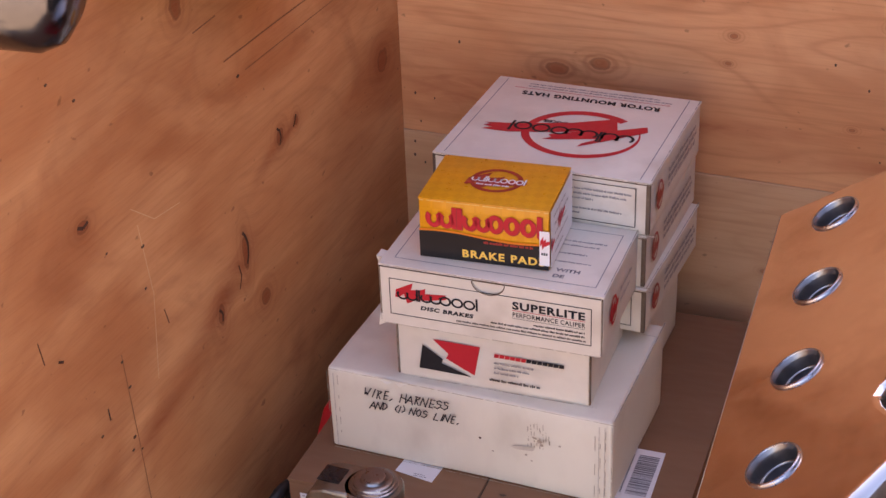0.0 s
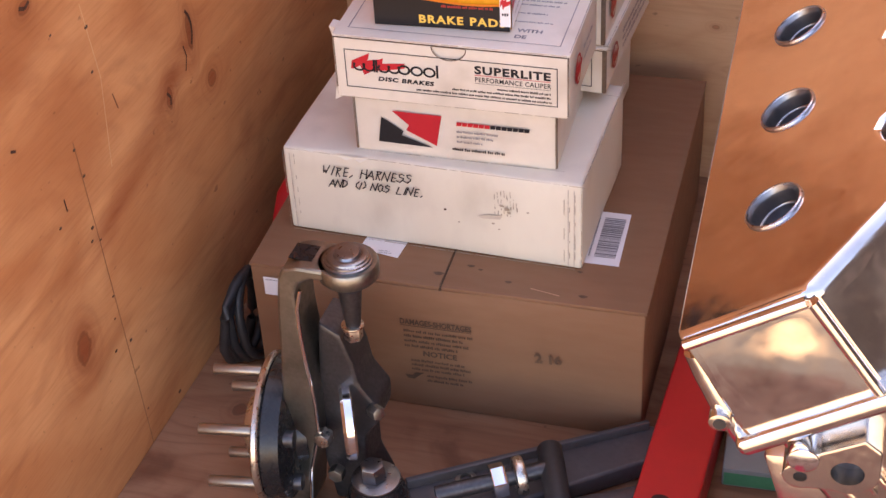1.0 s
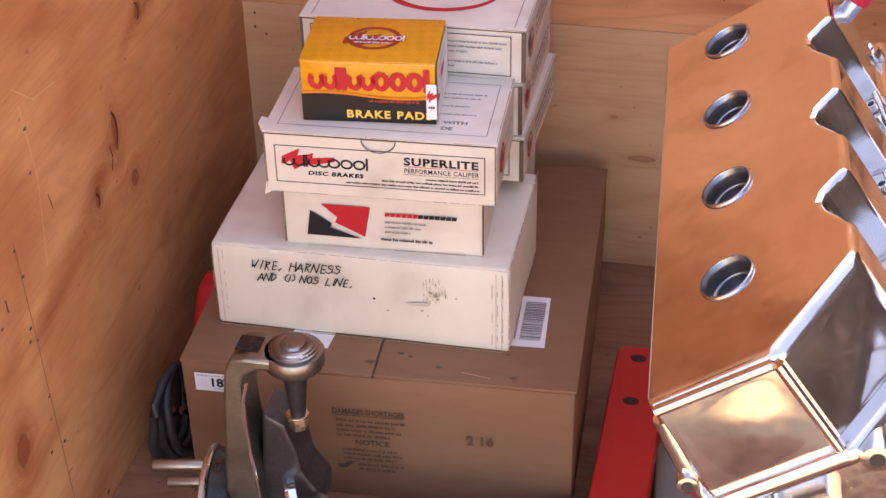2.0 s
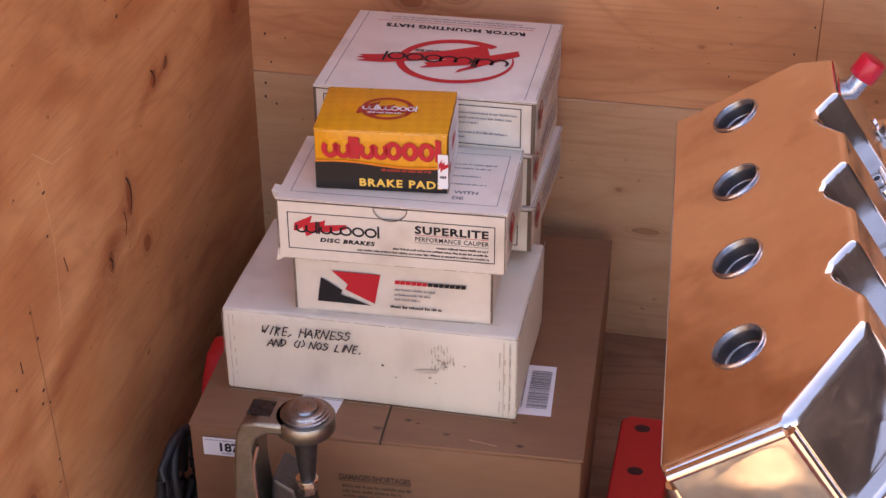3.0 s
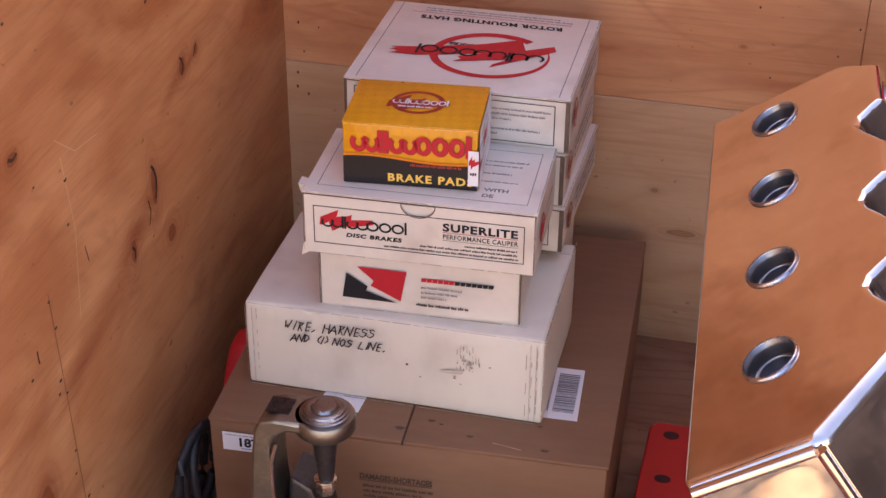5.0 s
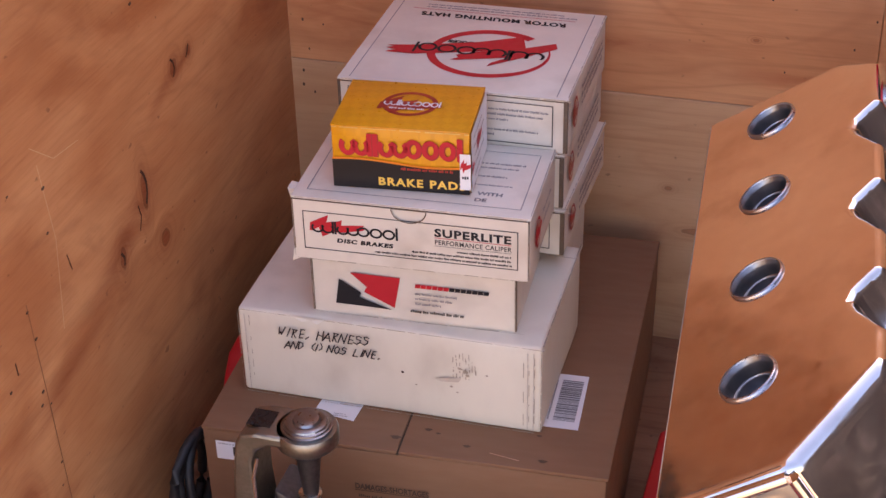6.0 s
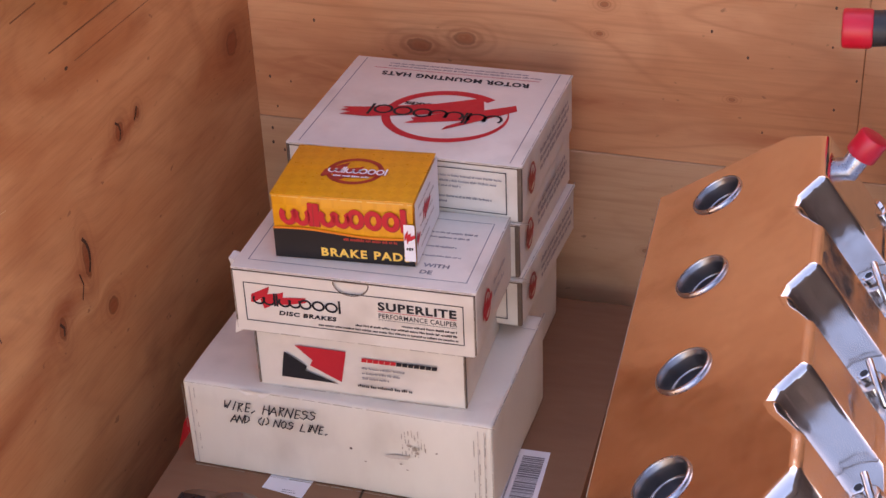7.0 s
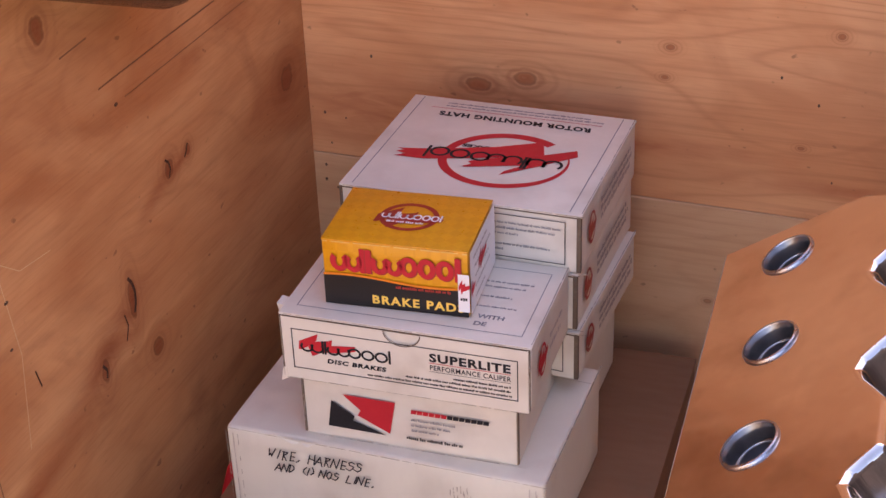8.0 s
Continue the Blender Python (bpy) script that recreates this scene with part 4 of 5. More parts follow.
part("edge_wear", bm, M_YELLOW_RUB_LIGHT, pad, "pale rubbed edge with painted highlight")["kind"] = "stuff"
R = on_right(PW + 0.0012)
part("side_panel", rect(R, 0.001, 0.001, PD - 0.001, PH - 0.001), M_LABEL, pad, "white printed side")
part("small_print", bars(R, 0.012, 0.052, [0.05, 0.062, 0.055, 0.06, 0.04], 0.0032, 0.0105, e=INK * 2), M_INK_FAINT, pad)
bm = bmesh.new()
slash(R, 0.030, 0.028, 0.030, 0.022, bm, INK * 2)
part("emblem", bm, M_INK_RED, pad, "red brush stroke")
part("sticker", rect(F, PW - 0.0090, 0.006, PW + 0.0012, 0.0440, e=INK * 3), M_LABEL, pad, "white sticker folded over the corner")
part("sticker", rect(R, -0.001, 0.006, 0.016, 0.0440, e=INK * 3), M_LABEL, pad, "white sticker folded over the corner")
bm = bmesh.new()
slash(F, PW - 0.0085, 0.024, 0.0105, 0.015, bm, INK * 4)
slash(R, -0.001, 0.019, 0.014, 0.017, bm, INK * 4)
part("emblem", bm, M_INK_RED, pad, "red mark on the sticker")
part("small_print", bars(F, PW - 0.0070, 0.0175, [0.006], 0.004, 0.005, e=INK * 4), M_INK, pad)
T = on_top(PH + 0.0009)
bm = ring(T, 0.066, 0.050, 0.027, 0.025, 0.0048)
slash(T, 0.036, 0.028, 0.062, 0.038, bm, INK + 0.0002)
part("emblem", bm, M_DARK_RED, pad, "dark red ring and brush stroke")
bm = bmesh.new()
rounded_row(T, 0.0405, 0.0445, 0.0080, "uulluuoool", bm, INK + 0.0005, w=0.0017, tall=1.5)
part("word_mark", bm, M_LABEL, pad, "row of white rounded shapes")
part("small_print", bars(T, 0.048, 0.0375, [0.034], 0.0034, 0.005, e=INK + 0.0005), M_LABEL, pad)

# ---------------------------------------------------------------- the polished engine
AX_U, AX_V = Vector((0.0666, -0.9955, -0.0678)), Vector((0.8280, 0.0172, 0.5604))
AX_N = AX_U.cross(AX_V)
ENGINE = Matrix((AX_U, AX_V, AX_N)).transposed().to_4x4()
ENGINE.translation = (0.4377, 0.0024, 0.5369)
engine = thing("engine", ENGINE, "polished aluminium engine with flat rocker cover on red feet", "engine")
INV = ENGINE.inverted()
UVN = lambda a, c, e: Vector((a, c, e))


def baked(ob):
    """Put the result of the modifiers into the mesh."""
    bpy.context.view_layer.update()
    me = bpy.data.meshes.new_from_object(ob.evaluated_get(bpy.context.evaluated_depsgraph_get()))
    ob.modifiers.clear()
    ob.data = me
    return ob


NOTCH = [(0.064, 0.098), (0.047, 0.0875), (0.034, 0.0790), (0.024, 0.0752), (0.016, 0.0785), (0.008, 0.0875), (0.0, 0.098)]
COVER = [(-0.043, -0.063), (0.440, -0.063), (0.438, 0.034), (0.372, 0.098)]
for u0 in (0.268, 0.157, 0.044):
    COVER += [(u0 + a, v) for a, v in NOTCH]
COVER += [(-0.018, 0.098), (-0.043, 0.066)]
DEPTH = 0.096
cover = part("rocker_cover", prism_bm(COVER, lambda a, c, e: Vector((a, c - (0.009 if e < -0.05 and c < -0.05 else 0), e)), -DEPTH, 0), M_POLISH, engine, "mirror-polished flat rocker cover")
# edges rounded by how worn they are: broad at the near end and in the notches, tight along the straight side
bm = bmesh.new()
bm.from_mesh(cover.data)
weight = bm.edges.layers.float.new("bevel_weight_edge")
for e in bm.edges:
    mid = (e.verts[0].co + e.verts[1].co) / 2
    if abs(e.verts[0].co.z - e.verts[1].co.z) > 0.05:
        e[weight] = 1.0 if mid.x > 0.36 else 0.30
    elif mid.z > -0.01:
        e[weight] = 1.0 if mid.x > 0.37 else 0.62 if mid.y > 0.06 else 0.30
    else:
        e[weight] = 0.30
bm.to_mesh(cover.data)
bm.free()
mod = cover.modifiers.new("rounded", "BEVEL")
mod.limit_method, mod.width, mod.segments, mod.use_clamp_overlap = "WEIGHT", 0.0105, 4, True

PITCH, BORE = 0.1118, 0.0202
cutter = bmesh.new()
for k in range(4):
    cyl_bm((PITCH * k, 0, -0.06), (PITCH * k, 0, 0.02), BORE, seg=48, bm=cutter)
cut = part("cutter", cutter, M_POLISH)
cut.matrix_world = ENGINE
mod = cover.modifiers.new("bores", "BOOLEAN")
mod.operation, mod.solver, mod.object = "DIFFERENCE", "EXACT", cut
baked(cover)
bpy.data.objects.remove(cut)
smooth(cover, 50, True)
for k in range(4):
    c = PITCH * k
    tube = part("plug_tube", lathe_bm((c, 0, 0), (c, 0, 1), [(-0.020, BORE * 0.84), (-0.0125, BORE * 0.88), (-0.003, BORE * 0.90), (-0.001, BORE * 0.93), (0.0018, BORE * 1.01)], 48, caps=False), M_WELL_WALL, engine, "dark spark plug tube")
    smooth(tube, 60)
    smooth(part("lip", lathe_bm((c, 0, 0), (c, 0, 1), [(0.0012, BORE * 0.985), (0.0022, BORE * 1.0), (0.0022, BORE * 1.06), (0.0012, BORE * 1.09), (-0.0005, BORE * 1.10)], 48, caps=False), M_LIP, tube, "bright raised lip"), 60)
    smooth(part("ledge", lathe_bm((c, 0, 0), (c, 0, 1), [(-0.0115, BORE * 0.885), (-0.0120, BORE * 0.84), (-0.0118, BORE * 0.755)], 44, caps=False), M_WELL_WALL, tube, "dark ledge inside the tube"), 60)
    smooth(part("seal", lathe_bm((c, 0, 0), (c, 0, 1), [(-0.0125, BORE * 0.765), (-0.0108, BORE * 0.755), (-0.0104, BORE * 0.738), (-0.0108, BORE * 0.722), (-0.0125, BORE * 0.715)], 44, caps=False), M_LUG, tube, "bright inner ring"), 60)
    smooth(part("inner_tube", lathe_bm((c, 0, 0), (c, 0, 1), [(-0.0115, BORE * 0.71), (-0.0185, BORE * 0.68)], 44, caps=False), M_WELL_WALL, tube, "dark inner tube"), 60)
    smooth(part("plug_well", lathe_bm((c, 0, 0), (c, 0, 1), [(-0.024, BORE * 0.80), (-0.0184, BORE * 0.70), (-0.0176, BORE * 0.30), (-0.0174, BORE * 0.02)], 44), M_PLUG, tube, "dark grey bottom of the well"), 30)


def grown(points, by, cu=0.19, cv=0.01):
    return [(u + by * (1 if u > cu else -1), v + by * (1 if v > cv else -1)) for u, v in points]


FLANGE = [(-0.043, -0.068), (0.440, -0.068), (0.438, 0.034), (0.372, 0.098), (-0.043, 0.098)]
smooth(part("cover_flange", prism_bm(grown(FLANGE, 0.008), UVN, -DEPTH - 0.013, -DEPTH + 0.003, 0.0065, 4), M_POLISH, engine, "rounded polished flange"), 50, True)
HEAD = [(-0.05, -0.055), (0.432, -0.055), (0.432, 0.065), (0.405, 0.132), (-0.05, 0.132)]
smooth(part("cylinder_head", prism_bm(HEAD, UVN, -0.205, -DEPTH - 0.013, 0.006, 2), M_CAST, engine, "polished cast cylinder head"), 50, True)
smooth(part("end_roll", tube_bm([(0.4300, -0.0610, -0.020), (0.4310, -0.0655, -0.040), (0.4310, -0.0700, -0.065), (0.4305, -0.0735, -0.090), (0.4290, -0.0740, -0.104)], 0.0080, 20), M_POLISH, engine, "rounded polished corner of the cover"), 60)
# beads along the edges of the end panels
for p, q in (((0.4405, -0.058, -0.005), (0.4405, 0.031, -0.005)), ((0.4405, 0.034, -0.006), (0.4405, 0.034, -DEPTH + 0.004))):
    smooth(part("bead", tube_bm([p, q], 0.0042, 14), M_POLISH, engine, "raised polished edge bead"), 60)
# softly crowned end panels between the beads


def pillow(p00, p10, p11, p01, rise, skew, n=18):
    """A panel bulging out of its four corners, flush along its rim."""
    p00, p10, p11, p01 = (Vector(p) for p in (p00, p10, p11, p01))
    out = (p10 - p00).cross(p01 - p00).normalized()
    bm = bmesh.new()
    rows = []
    for i in range(n + 1):
        row = []
        for j in range(n + 1):
            a, c = i / n, j / n
            x, y = 2 * a - 1, 2 * c - 1
            f = ((1 - x * x) * (1 - y * y)) ** 1.5 * (1 + skew * math.sin(3.4 * y + 1.6 * x + 0.5))
            row.append(bm.verts.new(p00.lerp(p10, a).lerp(p01.lerp(p11, a), c) + out * (rise * f - 0.0002)))
        rows.append(row)
    for i in range(n):
        for j in range(n):
            bm.faces.new((rows[i][j], rows[i + 1][j], rows[i + 1][j + 1], rows[i][j + 1]))
    bmesh.ops.recalc_face_normals(bm, faces=bm.faces)
    return bm


smooth(part("end_panel", pillow((0.4399, -0.058, -0.010), (0.4399, -0.064, -0.090), (0.4382, 0.030, -0.090), (0.4382, 0.030, -0.010), 0.0012, 0.6), M_POLISH, engine, "softly crowned polished end panel"), 80)
smooth(part("end_panel", pillow((0.4345, 0.0374, -0.010), (0.4345, 0.0374, -0.090), (0.3755, 0.0946, -0.090), (0.3755, 0.0946, -0.010), 0.0022, 0.6), M_POLISH, engine, "softly crowned polished corner panel"), 80)
# thin cast webs that frame the bolts at the foot of each notch
for u in (0.078, 0.194, 0.308):
    web = tube_bm([(u - 0.006, 0.100, -DEPTH + 0.026), (u + 0.006, 0.1015, -DEPTH + 0.022), (u + 0.014, 0.1015, -DEPTH + 0.013), (u + 0.017, 0.100, -DEPTH + 0.003)], 0.0026, 12)
    smooth(part("web", web, M_CAST, engine, "bright rounded cast web"), 60)
# bolts in the notches
for u in (0.078, 0.194, 0.308, -0.02):
    seat = part("bolt_seat", cyl_bm((u, 0.094, -DEPTH + 0.001), (u, 0.094, -DEPTH + 0.014), 0.0115, 0.0105, 24, 0.0015), M_CAST, engine)
    smooth(seat, 40)
    bolt = part("bolt", cyl_bm((u, 0.094, -DEPTH + 0.012), (u, 0.094, -DEPTH + 0.022), 0.0062, None, 6, 0.0008), M_CHROME, seat, "hexagon bolt")
    # Black disc on the bolt head paints the shade of its recess.
    part("socket_shade", cyl_bm((u, 0.094, -DEPTH + 0.0205), (u, 0.094, -DEPTH + 0.0224), 0.0032, None, 6), M_RUBBER, seat)
smooth(part("intake_face", prism_bm([(-0.06, 0.134), (0.40, 0.134), (0.37, 0.20), (-0.06, 0.20)], UVN, -0.20, -0.115, 0.006, 2), M_POLISH, engine, "polished intake side"), 50, True)


def end(x, z, u=0.44):
    """Cover coordinates of a place on the end face."""
    p = INV @ Vector((x, -0.433, z))
    return p.y, p.z


END = lambda a, c, e: Vector((e, *end(a, c)))
b1, b2 = (0.504, 0.3675), (0.5345, 0.3765)
pts = [(b1[0] + 0.0125 * math.cos(radians(t)), b1[1] + 0.0125 * math.sin(radians(t))) for t in range(95, 300, 20)]
pts += [(b2[0] + 0.0215 * math.cos(radians(t)), b2[1] + 0.0215 * math.sin(radians(t))) for t in range(245, 375, 18)]
pts += [(0.555, 0.400), (0.543, 0.410), (0.515, 0.3925)]
ear = part("mount_ear", prism_bm(pts, END, 0.425, 0.449, 0.002, 2), M_CAST, engine, "polished mounting ear with a bore")
cutter = bmesh.new()
for (x, z), r in ((b1, 0.0048), (b2, 0.0112)):
    v, w = end(x, z)
    cyl_bm((0.40, v, w), (0.47, v, w), r, seg=32, bm=cutter)
cut = part("cutter", cutter, M_POLISH)
cut.matrix_world = ENGINE
mod = ear.modifiers.new("bores", "BOOLEAN")
mod.operation, mod.solver, mod.object = "DIFFERENCE", "EXACT", cut
baked(ear)
bpy.data.objects.remove(cut)
smooth(ear, 40, True)
# Dark plugs added inside the ear's holes to stand for their shade.
v, w = end(*b2)
part("bore", cyl_bm((0.420, v, w), (0.434, v, w), 0.0122, None, 24), M_STEEL_DARK, ear, "dark plug for the shade inside the hole")
v, w = end(*b1)
part("bore", cyl_bm((0.420, v, w), (0.440, v, w), 0.0055, None, 16), M_STEEL_DARK, ear, "dark plug for the shade inside the hole")
v, w = end(0.5045, 0.386)
smooth(part("lug", cyl_bm((0.425, v, w), (0.452, v, w), 0.011, None, 28, 0.002), M_CHROME, engine, "bright threaded lug"), 40)
v, w = end(0.4475, 0.4045)
boss = smooth(part("boss", cyl_bm((0.428, v, w), (0.4445, v, w), 0.0078, None, 24, 0.001), M_CAST, engine, "small drilled boss"), 40)
# Black disc paints the shade in the drilled hole.
part("socket_shade", cyl_bm((0.444, v, w), (0.4455, v, w), 0.0045, None, 16), M_RUBBER, boss)
v, w = end(0.572, 0.447)
boss = smooth(part("boss", cyl_bm((0.40, v, w), (0.447, v, w), 0.0115, None, 24, 0.002), M_CAST, engine, "small drilled boss"), 40)
# Black disc again for this hole's shade.
part("socket_shade", cyl_bm((0.4465, v, w), (0.448, v, w), 0.0055, None, 16), M_RUBBER, boss)
# raised cast bars on the lower casting
for k in range(5):
    v, w = end(0.552 + 0.0085 * k, 0.352 + 0.0050 * k)
    smooth(part("cast_mark", box_bm(0.430, v - 0.0016, w - 0.008, 0.438, v + 0.0016, w + 0.008, 0.0012, 2), M_CAST, engine, "raised cast bar"), 40)
v, w = end(0.5375, 0.335)
smooth(part("drain_post", cyl_bm((0.425, v + 0.005, w - 0.03), (0.425, v, w + 0.01), 0.0075, None, 20, 0.001), M_CAST, engine), 40)
# capped fittings on the far end
for p, d, r, l in (((0.5425, 0.016, 0.578), (0.50, 0.10, 0.86), 0.0125, 0.020),):
    d = Vector(d).normalized()
    p = INV @ Vector(p)
    d = INV.to_3x3() @ d
    fit_ob = smooth(part("fitting", cyl_bm(p - d * 0.035, p + d * 0.004, r * 0.72, None, 24, 0.001), M_LIP, engine, "steel fitting"), 40)
    smooth(part("cap", cyl_bm(p, p + d * l, r, r * 0.97, 28, 0.002), M_RED_CAP, fit_ob, "red plastic cap"), 40)

# block under the head and the red feet
block = [(0.470, 0.315), (0.590, 0.330), (0.800, 0.440), (0.800, 0.160), (0.520, 0.160)]
smooth(part("engine_block", prism_bm(block, lambda a, c, e: INV @ Vector((a, e, c)), -0.365, 0.06, 0.008, 2), M_CAST, engine, "polished block"), 35)

# hose with a red cap above the engine
hose = thing("fuel_hose", pose(0, 0, 0), "black hose with a red plastic end cap above the engine", "hose")
smooth(part("hose", tube_bm([(0.537, 0.100, 0.648), (0.57, 0.105, 0.650), (0.60, 0.11, 0.63), (0.63, 0.115, 0.57), (0.65, 0.11, 0.50), (0.66, 0.09, 0.42)], 0.0145, 18), M_RUBBER, hose), 60)
smooth(part("cap", cyl_bm((0.5145, 0.0985, 0.647), (0.539, 0.100, 0.648), 0.0160, None, 28, 0.003), M_RED_CAP, hose, "red plastic cap"), 40)

# red steel stand
stand = thing("engine_stand", pose(0, 0, 0), "red painted steel engine stand on the crate floor", "stand")


def beam(points, lo, hi, slots, name="beam"):
    bm3 = prism_bm(points, lambda a, c, e: Vector((a, c, e)), lo, hi, 0.0025, 2)
    ob = smooth(part(name, bm3, M_RED_PAINT, stand, "red flat steel beam"), 50, True)
    for x, y in slots:
        bm4 = cyl_bm((0, 0, -0.001), (0, 0, 0.0004), 0.0075, None, 20)
        bmesh.ops.transform(bm4, matrix=Matrix.Translation((x, y, hi)) @ Matrix.Diagonal((1.2, 0.9, 1, 1)), verts=bm4.verts)
        # No hole is cut: a dark disc carries the slot's shade.
        part("slot", bm4, M_SLOT, ob, "dark disc for the shade in a slot")
    return ob


beam([(0.342, -0.60), (0.402, -0.60), (0.402, 0.168), (0.394, 0.178), (0.350, 0.178), (0.342, 0.168)], 0.0, 0.058, [(0.3675, 0.1556), (0.3675, 0.0777), (0.368, -0.186)])
beam([(0.47, -0.60), (0.53, -0.60), (0.53, -0.168), (0.47, -0.168)], 0.0, 0.058, [])
beam([(0.402, -0.50), (0.74, -0.50), (0.74, -0.45), (0.402, -0.45)], 0.0, 0.056, [], "crossbar")
smooth(part("post", box_bm(0.56, -0.37, 0.0, 0.62, -0.31, 0.165, 0.003), M_RED_PAINT, stand), 35)
smooth(part("post", box_bm(0.62, -0.05, 0.0, 0.68, 0.01, 0.165, 0.003), M_RED_PAINT, stand), 35)

# flat white carton with a green stripe under the engine
flat = thing("flat_box", pose(0.384, -0.098, 0.0, rz=5) @ pose(0.028, 0, 0), "low white box with a green printed stripe on the floor", "box")
# The body's grey has the shade under the engine put into it.
smooth(part("body", box_bm(0, 0, 0, 0.26, 0.15, 0.024, 0.002), mat("shaded_lid", (0.24, 0.26, 0.24), 0.6, var=0.06), flat), 35)
part("printed_band", rect(on_front(0.0004), 0.002, 0.003, 0.258, 0.019), M_GREEN, flat, "green printed stripe")

# ---------------------------------------------------------------- wheel upright standing on the floor
K = thing("wheel_upright", pose(0.0, -0.215, 0.0), "bare steel wheel upright with black hub on the floor", "car part")
ARM = [(0.028, 0.294), (0.034, 0.3055), (0.048, 0.3095), (0.082, 0.3095), (0.082, 0.2990), (0.060, 0.2980), (0.048, 0.291), (0.043, 0.278), (0.043, 0.245), (0.046, 0.200), (0.050, 0.150),
       (0.049, 0.110), (0.037, 0.060), (0.030, 0.004), (0.006, 0.004), (0.008, 0.040), (0.014, 0.130), (0.020, 0.200), (0.024, 0.262)]
bm = prism_bm(ARM, lambda a, c, e: Vector((a, e, c)), -0.022, 0.022, 0.003, 2)
smooth(part("upright_arm", bm, M_STEEL, K, "bent bare steel arm with ground edges"), 22, True)
# Thin black plate on the arm's top paints the notch's shade.
part("notch", box_bm(0.036, -0.010, 0.3092, 0.058, 0.012, 0.3102, 0.0), M_HUB, K, "dark plate for the shade in the arm notch")
smooth(part("ground_edge", tube_bm([(0.0485, -0.0215, 0.284), (0.0435, -0.0218, 0.262), (0.0438, -0.0222, 0.235), (0.0455, -0.0222, 0.200), (0.0498, -0.0222, 0.150), (0.0488, -0.0222, 0.110), (0.037, -0.0222, 0.062), (0.031, -0.0222, 0.008)], 0.0019, 8), M_CHROME, K, "bright ground edge"), 60)
bm = lathe_bm((0.088, 0, 0.2965), (0.088, 0, 1), [(-0.003, 0.0255), (-0.001, 0.0272), (0.0105, 0.0276), (0.0130, 0.0262)], 40)
smooth(part("arm_eye", bm, M_STEEL, K, "rounded eye of the arm"), 40)
bm = lathe_bm((0.088, 0, 0.3095), (0.088, 0, 1), [(0, 0.0226), (0.0022, 0.0226), (0.0028, 0.0208), (0.0044, 0.0206), (0.0050, 0.0188), (0.0064, 0.0182), (0.0076, 0.0155), (0.0070, 0.0122), (0.0090, 0.0110), (0.0096, 0.008), (0.0090, 0.001)], 40)
smooth(part("ball_joint_cap", bm, M_CAP_STEEL, K, "stepped round ball joint cap"), 35)
bm = lathe_bm((0.087, 0, 0.232), (0.087, 0, 1), [(0, 0.0065), (0.012, 0.0078), (0.040, 0.0105), (0.050, 0.0115), (0.052, 0.016), (0.058, 0.0195), (0.066, 0.020)], 28)
smooth(part("ball_stud", bm, M_STEEL_DARK, K, "dark tapered stud and boot"), 35)
smooth(part("castle_nut", cyl_bm((0.086, 0, 0.220), (0.086, 0, 0.234), 0.0088, None, 6, 0.001), M_ZINC, K, "pale plated nut"), 30)
smooth(part("nut_washer", cyl_bm((0.086, 0, 0.234), (0.086, 0, 0.2365), 0.0104, None, 24, 0.0005), M_ZINC, K), 30)
# spindle casting
SP = [(0.052, 0.235), (0.074, 0.222), (0.084, 0.190), (0.088, 0.165), (0.104, 0.142), (0.102, 0.118), (0.088, 0.098), (0.088, 0.055), (0.102, 0.020), (0.050, 0.004), (0.042, 0.06), (0.046, 0.16)]
bm = prism_bm(SP, lambda a, c, e: Vector((a, e, c)), -0.004, 0.040, 0.006, 2)
smooth(part("spindle", bm, M_STEEL_DARK, K, "dark cast spindle body"), 30, True)
smooth(part("bearing_ring", lathe_bm((0.066, -0.004, 0.120), (1, 0.45, 0.120), [(0.0, 0.040), (0.003, 0.043), (0.010, 0.043), (0.012, 0.040), (0.012, 0.031), (0.0, 0.031)], 36, caps=False), M_CHROME, K, "bright bearing ring"), 40)
smooth(part("bolt", cyl_bm((0.054, -0.030, 0.108), (0.054, -0.016, 0.108), 0.0085, None, 6, 0.001), M_ZINC, K, "pale hexagon bolt"), 30)
smooth(part("bolt", cyl_bm((0.098, -0.004, 0.138), (0.109, -0.012, 0.141), 0.0070, None, 6, 0.001), M_STEEL, K), 30)
smooth(part("bolt", cyl_bm((0.062, -0.026, 0.060), (0.062, -0.014, 0.060), 0.0080, None, 6, 0.001), M_STEEL, K), 30)
# hub and studs, axis to the side
HUB = Vector((0.002, 0.0, 0.088))
AXIS = Vector((-1.0, -0.16, -0.02)).normalized()
bm = lathe_bm(HUB - AXIS * 0.030, HUB + AXIS, [(0, 0.030), (0.010, 0.034), (0.014, 0.056), (0.018, 0.0680), (0.034, 0.0725), (0.037, 0.0705)], 48)
hub = smooth(part("hub", bm, M_HUB, K, "black hub flange"), 35)
smooth(part("hub_ring", lathe_bm(HUB + AXIS * 0.0065, HUB + AXIS * 2, [(0, 0.0730), (0.0015, 0.0745), (0.0055, 0.0745), (0.007, 0.0730), (0.007, 0.045)], 48), M_ZINC, hub, "bright machined ring"), 35)
smooth(part("hub_cap", lathe_bm(HUB + AXIS * 0.014, HUB + AXIS * 2, [(0, 0.033), (0.014, 0.032), (0.018, 0.029), (0.018, 0.001)], 36), M_ZINC, hub, "plated centre cap"), 35)
side = AXIS.cross(Vector((0, 0, 1))).normalized()
upv = side.cross(AXIS)
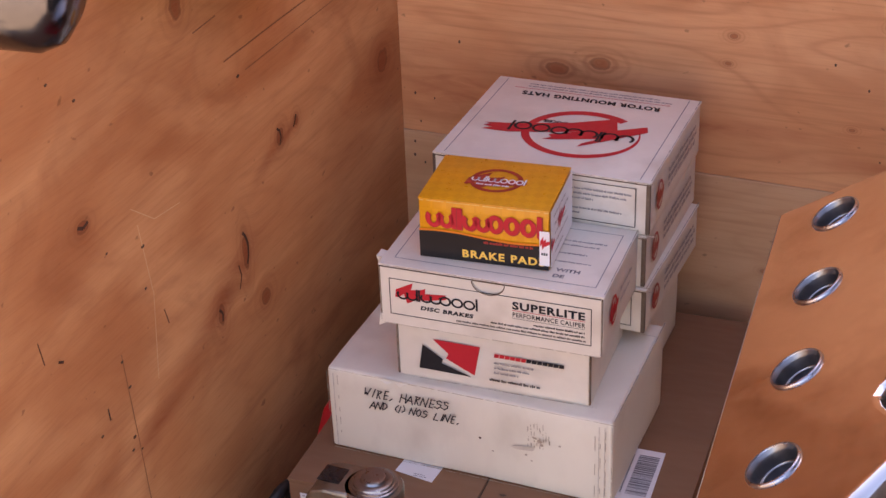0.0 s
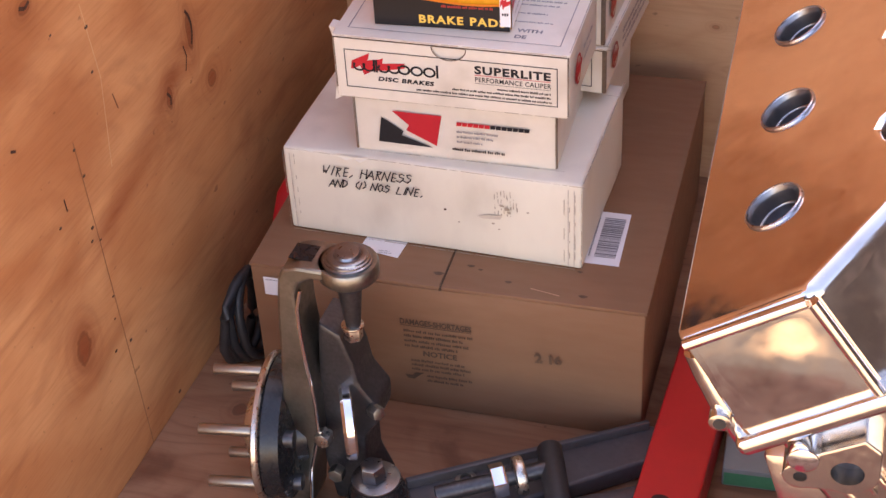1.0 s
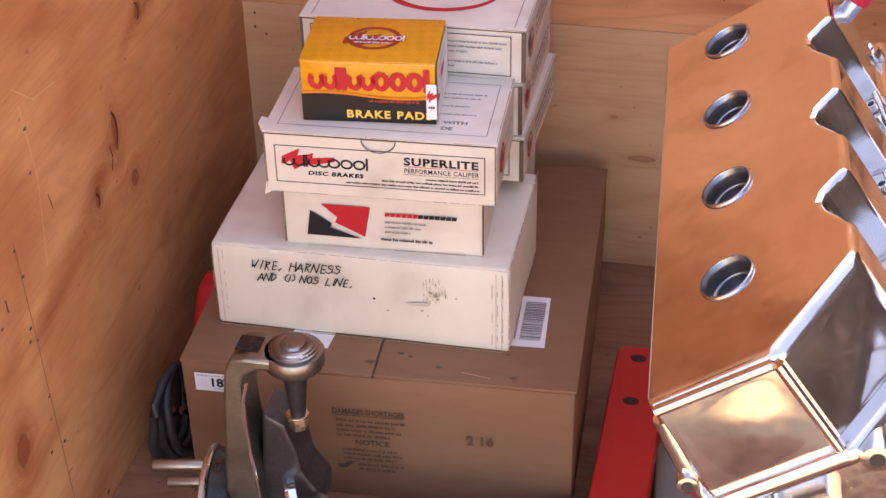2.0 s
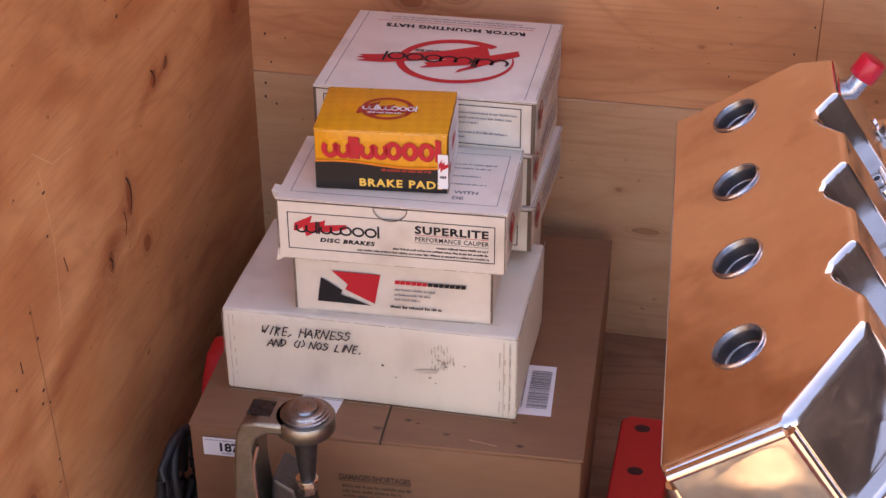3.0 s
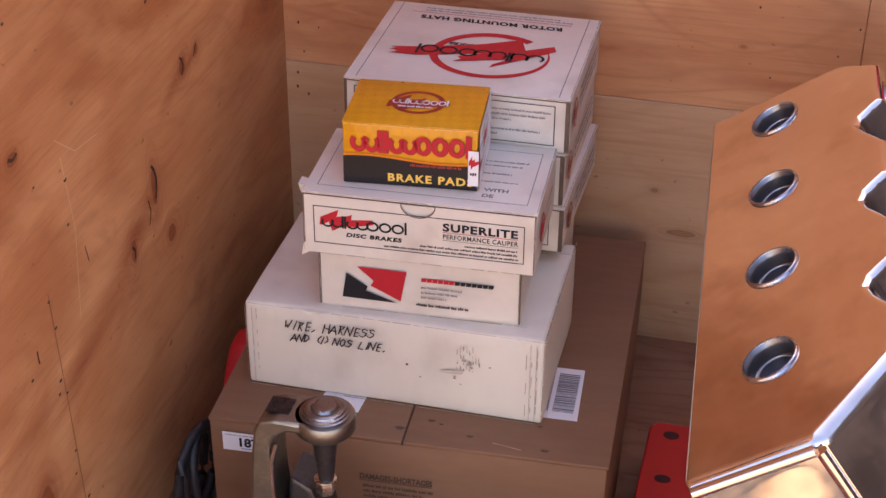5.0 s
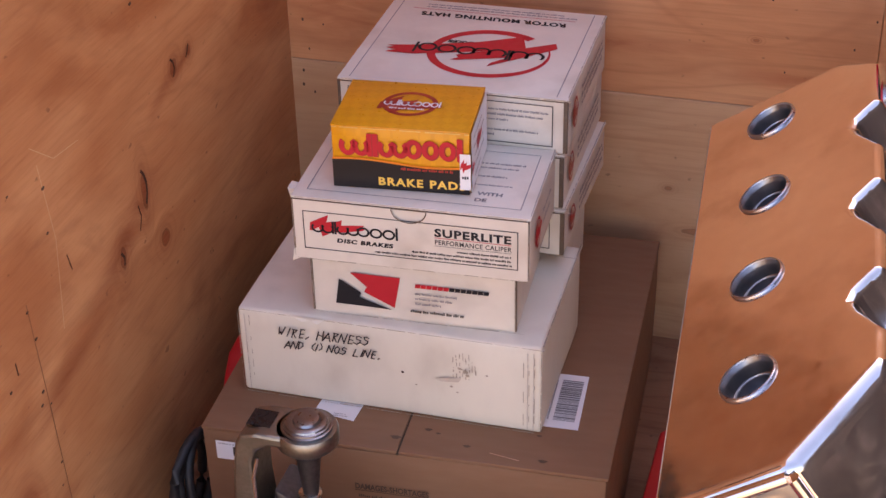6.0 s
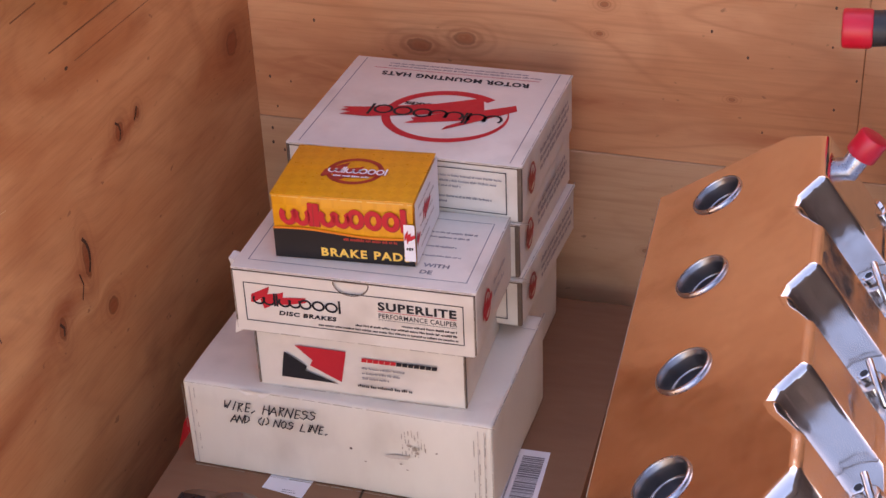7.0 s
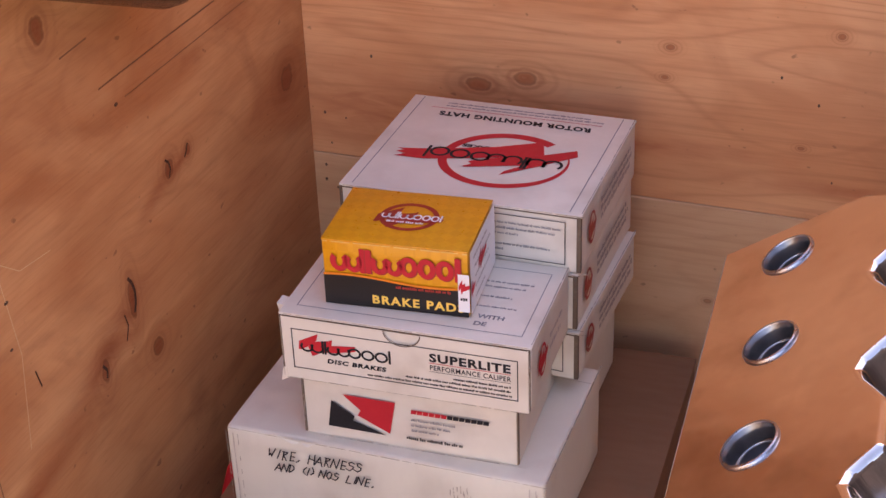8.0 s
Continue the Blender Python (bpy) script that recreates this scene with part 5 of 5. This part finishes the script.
for k in range(5):
    ang = radians(90 + 72 * k + 52)
    c = HUB + (side * math.cos(ang) + upv * math.sin(ang)) * 0.057
    smooth(part("wheel_stud", cyl_bm(c + AXIS * 0.012, c + AXIS * 0.068, 0.0055, None, 16, 0.001), M_STUD, hub, "threaded wheel stud"), 40)
for k in range(5):
    ang = radians(90 + 72 * k - 14)
    c = HUB + (side * math.cos(ang) + upv * math.sin(ang)) * 0.052
    smooth(part("bolt_head", cyl_bm(c - AXIS * 0.024, c - AXIS * 0.008, 0.0085, None, 16, 0.001), M_STEEL_DARK, hub), 40)
# lower joint
smooth(part("lower_joint", lathe_bm((0.106, -0.028, 0.0), (0.106, -0.028, 1), [(0, 0.024), (0.012, 0.030), (0.044, 0.031), (0.064, 0.026), (0.070, 0.024)], 32), M_HUB, K, "black lower ball joint boot"), 40)
smooth(part("washer", cyl_bm((0.106, -0.028, 0.070), (0.106, -0.028, 0.0735), 0.0235, None, 28, 0.0008), M_CAP_STEEL, K), 40)
smooth(part("lock_nut", cyl_bm((0.104, -0.028, 0.0735), (0.103, -0.028, 0.090), 0.0130, 0.012, 6, 0.0015), M_CAP_STEEL, K, "steel lock nut"), 30)
smooth(part("tie_bolt", cyl_bm((0.038, -0.036, 0.004), (0.038, -0.044, 0.030), 0.0105, None, 6, 0.001), M_CHROME, K, "bright bolt at the foot"), 30)
smooth(part("tie_washer", cyl_bm((0.040, -0.034, 0.0), (0.038, -0.037, 0.008), 0.021, None, 24, 0.001), M_STEEL, K), 30)

# ---------------------------------------------------------------- suspension arm lying beside it
arm = thing("control_arm", pose(0, 0, 0), "grey steel suspension arm lying on the floor", "car part")
A0, A1 = Vector((0.135, -0.225, 0.0)), Vector((0.350, -0.070, 0.0))
along = (A1 - A0).normalized()
across = Vector((-along.y, along.x, 0))
prof = [(-0.020, 0.026), (0.015, 0.034), (0.060, 0.030), (0.110, 0.030), (0.180, 0.026), (0.262, 0.022)]
pts = [(a, w) for a, w in prof] + [(a, -w) for a, w in prof[::-1]]
bm = prism_bm(pts, lambda a, c, e: A0 + along * a + across * c + Vector((0, 0, e)), 0.002, 0.026, 0.004, 2)
smooth(part("arm_plate", bm, M_GREY_PAINT, arm, "grey pressed steel plate"), 50, True)
bm = prism_bm([(0.0, 0.022), (0.255, 0.016), (0.255, 0.021), (0.0, 0.029)], lambda a, c, e: A0 + along * a + across * c + Vector((0, 0, e)), 0.024, 0.036, 0.0015, 2)
smooth(part("arm_rib", bm, M_GREY_PAINT, arm), 40)
c = A0 + along * 0.058 + across * 0.014
smooth(part("bushing", lathe_bm(c + Vector((0, 0, 0.022)), c + Vector((0, 0, 1)), [(0, 0.0105), (0.007, 0.0105), (0.0075, 0.0055), (0.002, 0.005), (0.002, 0.0005)], 24), M_STEEL, arm, "hole with a steel rim"), 35)
rod = Vector((0.205, -0.196, 0.048))
rd = (Vector((0.262, -0.163, 0.052)) - rod).normalized()
smooth(part("rod", cyl_bm(rod - rd * 0.055, rod + rd * 0.06, 0.0085, None, 20), M_STEEL_DARK, arm, "dark threaded rod"), 40)
smooth(part("jam_nut", cyl_bm(rod, rod + rd * 0.015, 0.0170, None, 6, 0.0015), M_CHROME, arm, "bright hexagon nut"), 30)
smooth(part("collar", cyl_bm(rod + rd * 0.023, rod + rd * 0.034, 0.0190, None, 28, 0.003), M_ZINC, arm, "gold plated collar"), 40)
smooth(part("sleeve", cyl_bm((0.248, -0.140, 0.052), (0.283, -0.225, 0.045), 0.0125, None, 24, 0.002), M_RUBBER, arm, "black rubber sleeve"), 40)
smooth(part("cross_tube", cyl_bm((0.20, -0.235, 0.016), (0.345, -0.150, 0.016), 0.0145, None, 20, 0.002), M_GREY_PAINT, arm, "grey tube"), 40)

# ---------------------------------------------------------------- odds and ends
cable = thing("cable_coil", pose(-0.130, -0.045, 0.0), "black cable coil beside the brown carton", "cable")
rc = random.Random(21)
for k in range(4):
    pts = []
    for j in range(25):
        t = 2 * math.pi * j / 24
        pts.append((0.004 + 0.005 * k + 0.010 * math.sin(t + k) * 0.6, (0.036 + 0.004 * rc.random()) * math.cos(t) + 0.02 * k / 4, 0.062 + (0.052 + 0.003 * rc.random()) * math.sin(t)))
    smooth(part("loop", tube_bm(pts, 0.0055, 8), M_RUBBER, cable), 60)
red_tool = thing("red_bracket", pose(-0.113, 0.060, 0.0, rz=-3), "red painted steel bracket standing beside the carton", "bracket")
pts = [(-0.045, 0.0), (0.075, 0.0), (0.082, 0.11), (0.070, 0.138), (0.045, 0.152), (0.018, 0.146), (0.0, 0.122), (-0.030, 0.05)]
smooth(part("plate", prism_bm(pts, lambda a, c, e: Vector((e, a, c)), -0.012, 0.010, 0.005, 3), M_RED_PAINT, red_tool), 40)
tail = thing("dark_tube", pose(0, 0, 0), "dark polished tube fixed to the crate side", "tube")
smooth(part("tube", lathe_bm((LEFT, -0.560, 0.925), (0.060, -0.488, 0.868), [(0, 0.042), (0.205, 0.042), (0.228, 0.039), (0.240, 0.031), (0.245, 0.018), (0.246, 0.002)], 40), M_DARK_TUBE, tail), 50)

bar = thing("dark_bar", pose(0, 0, 0), "dark polished bar fixed high on the crate side", "bar")
smooth(part("bar", lathe_bm((-0.131, -0.140, 0.779), (-0.131, 0.115, 0.670), [(0, 0.036), (0.250, 0.036), (0.266, 0.033), (0.275, 0.026), (0.279, 0.014), (0.2795, 0.002)], 40), M_DARK_TUBE, bar), 50)
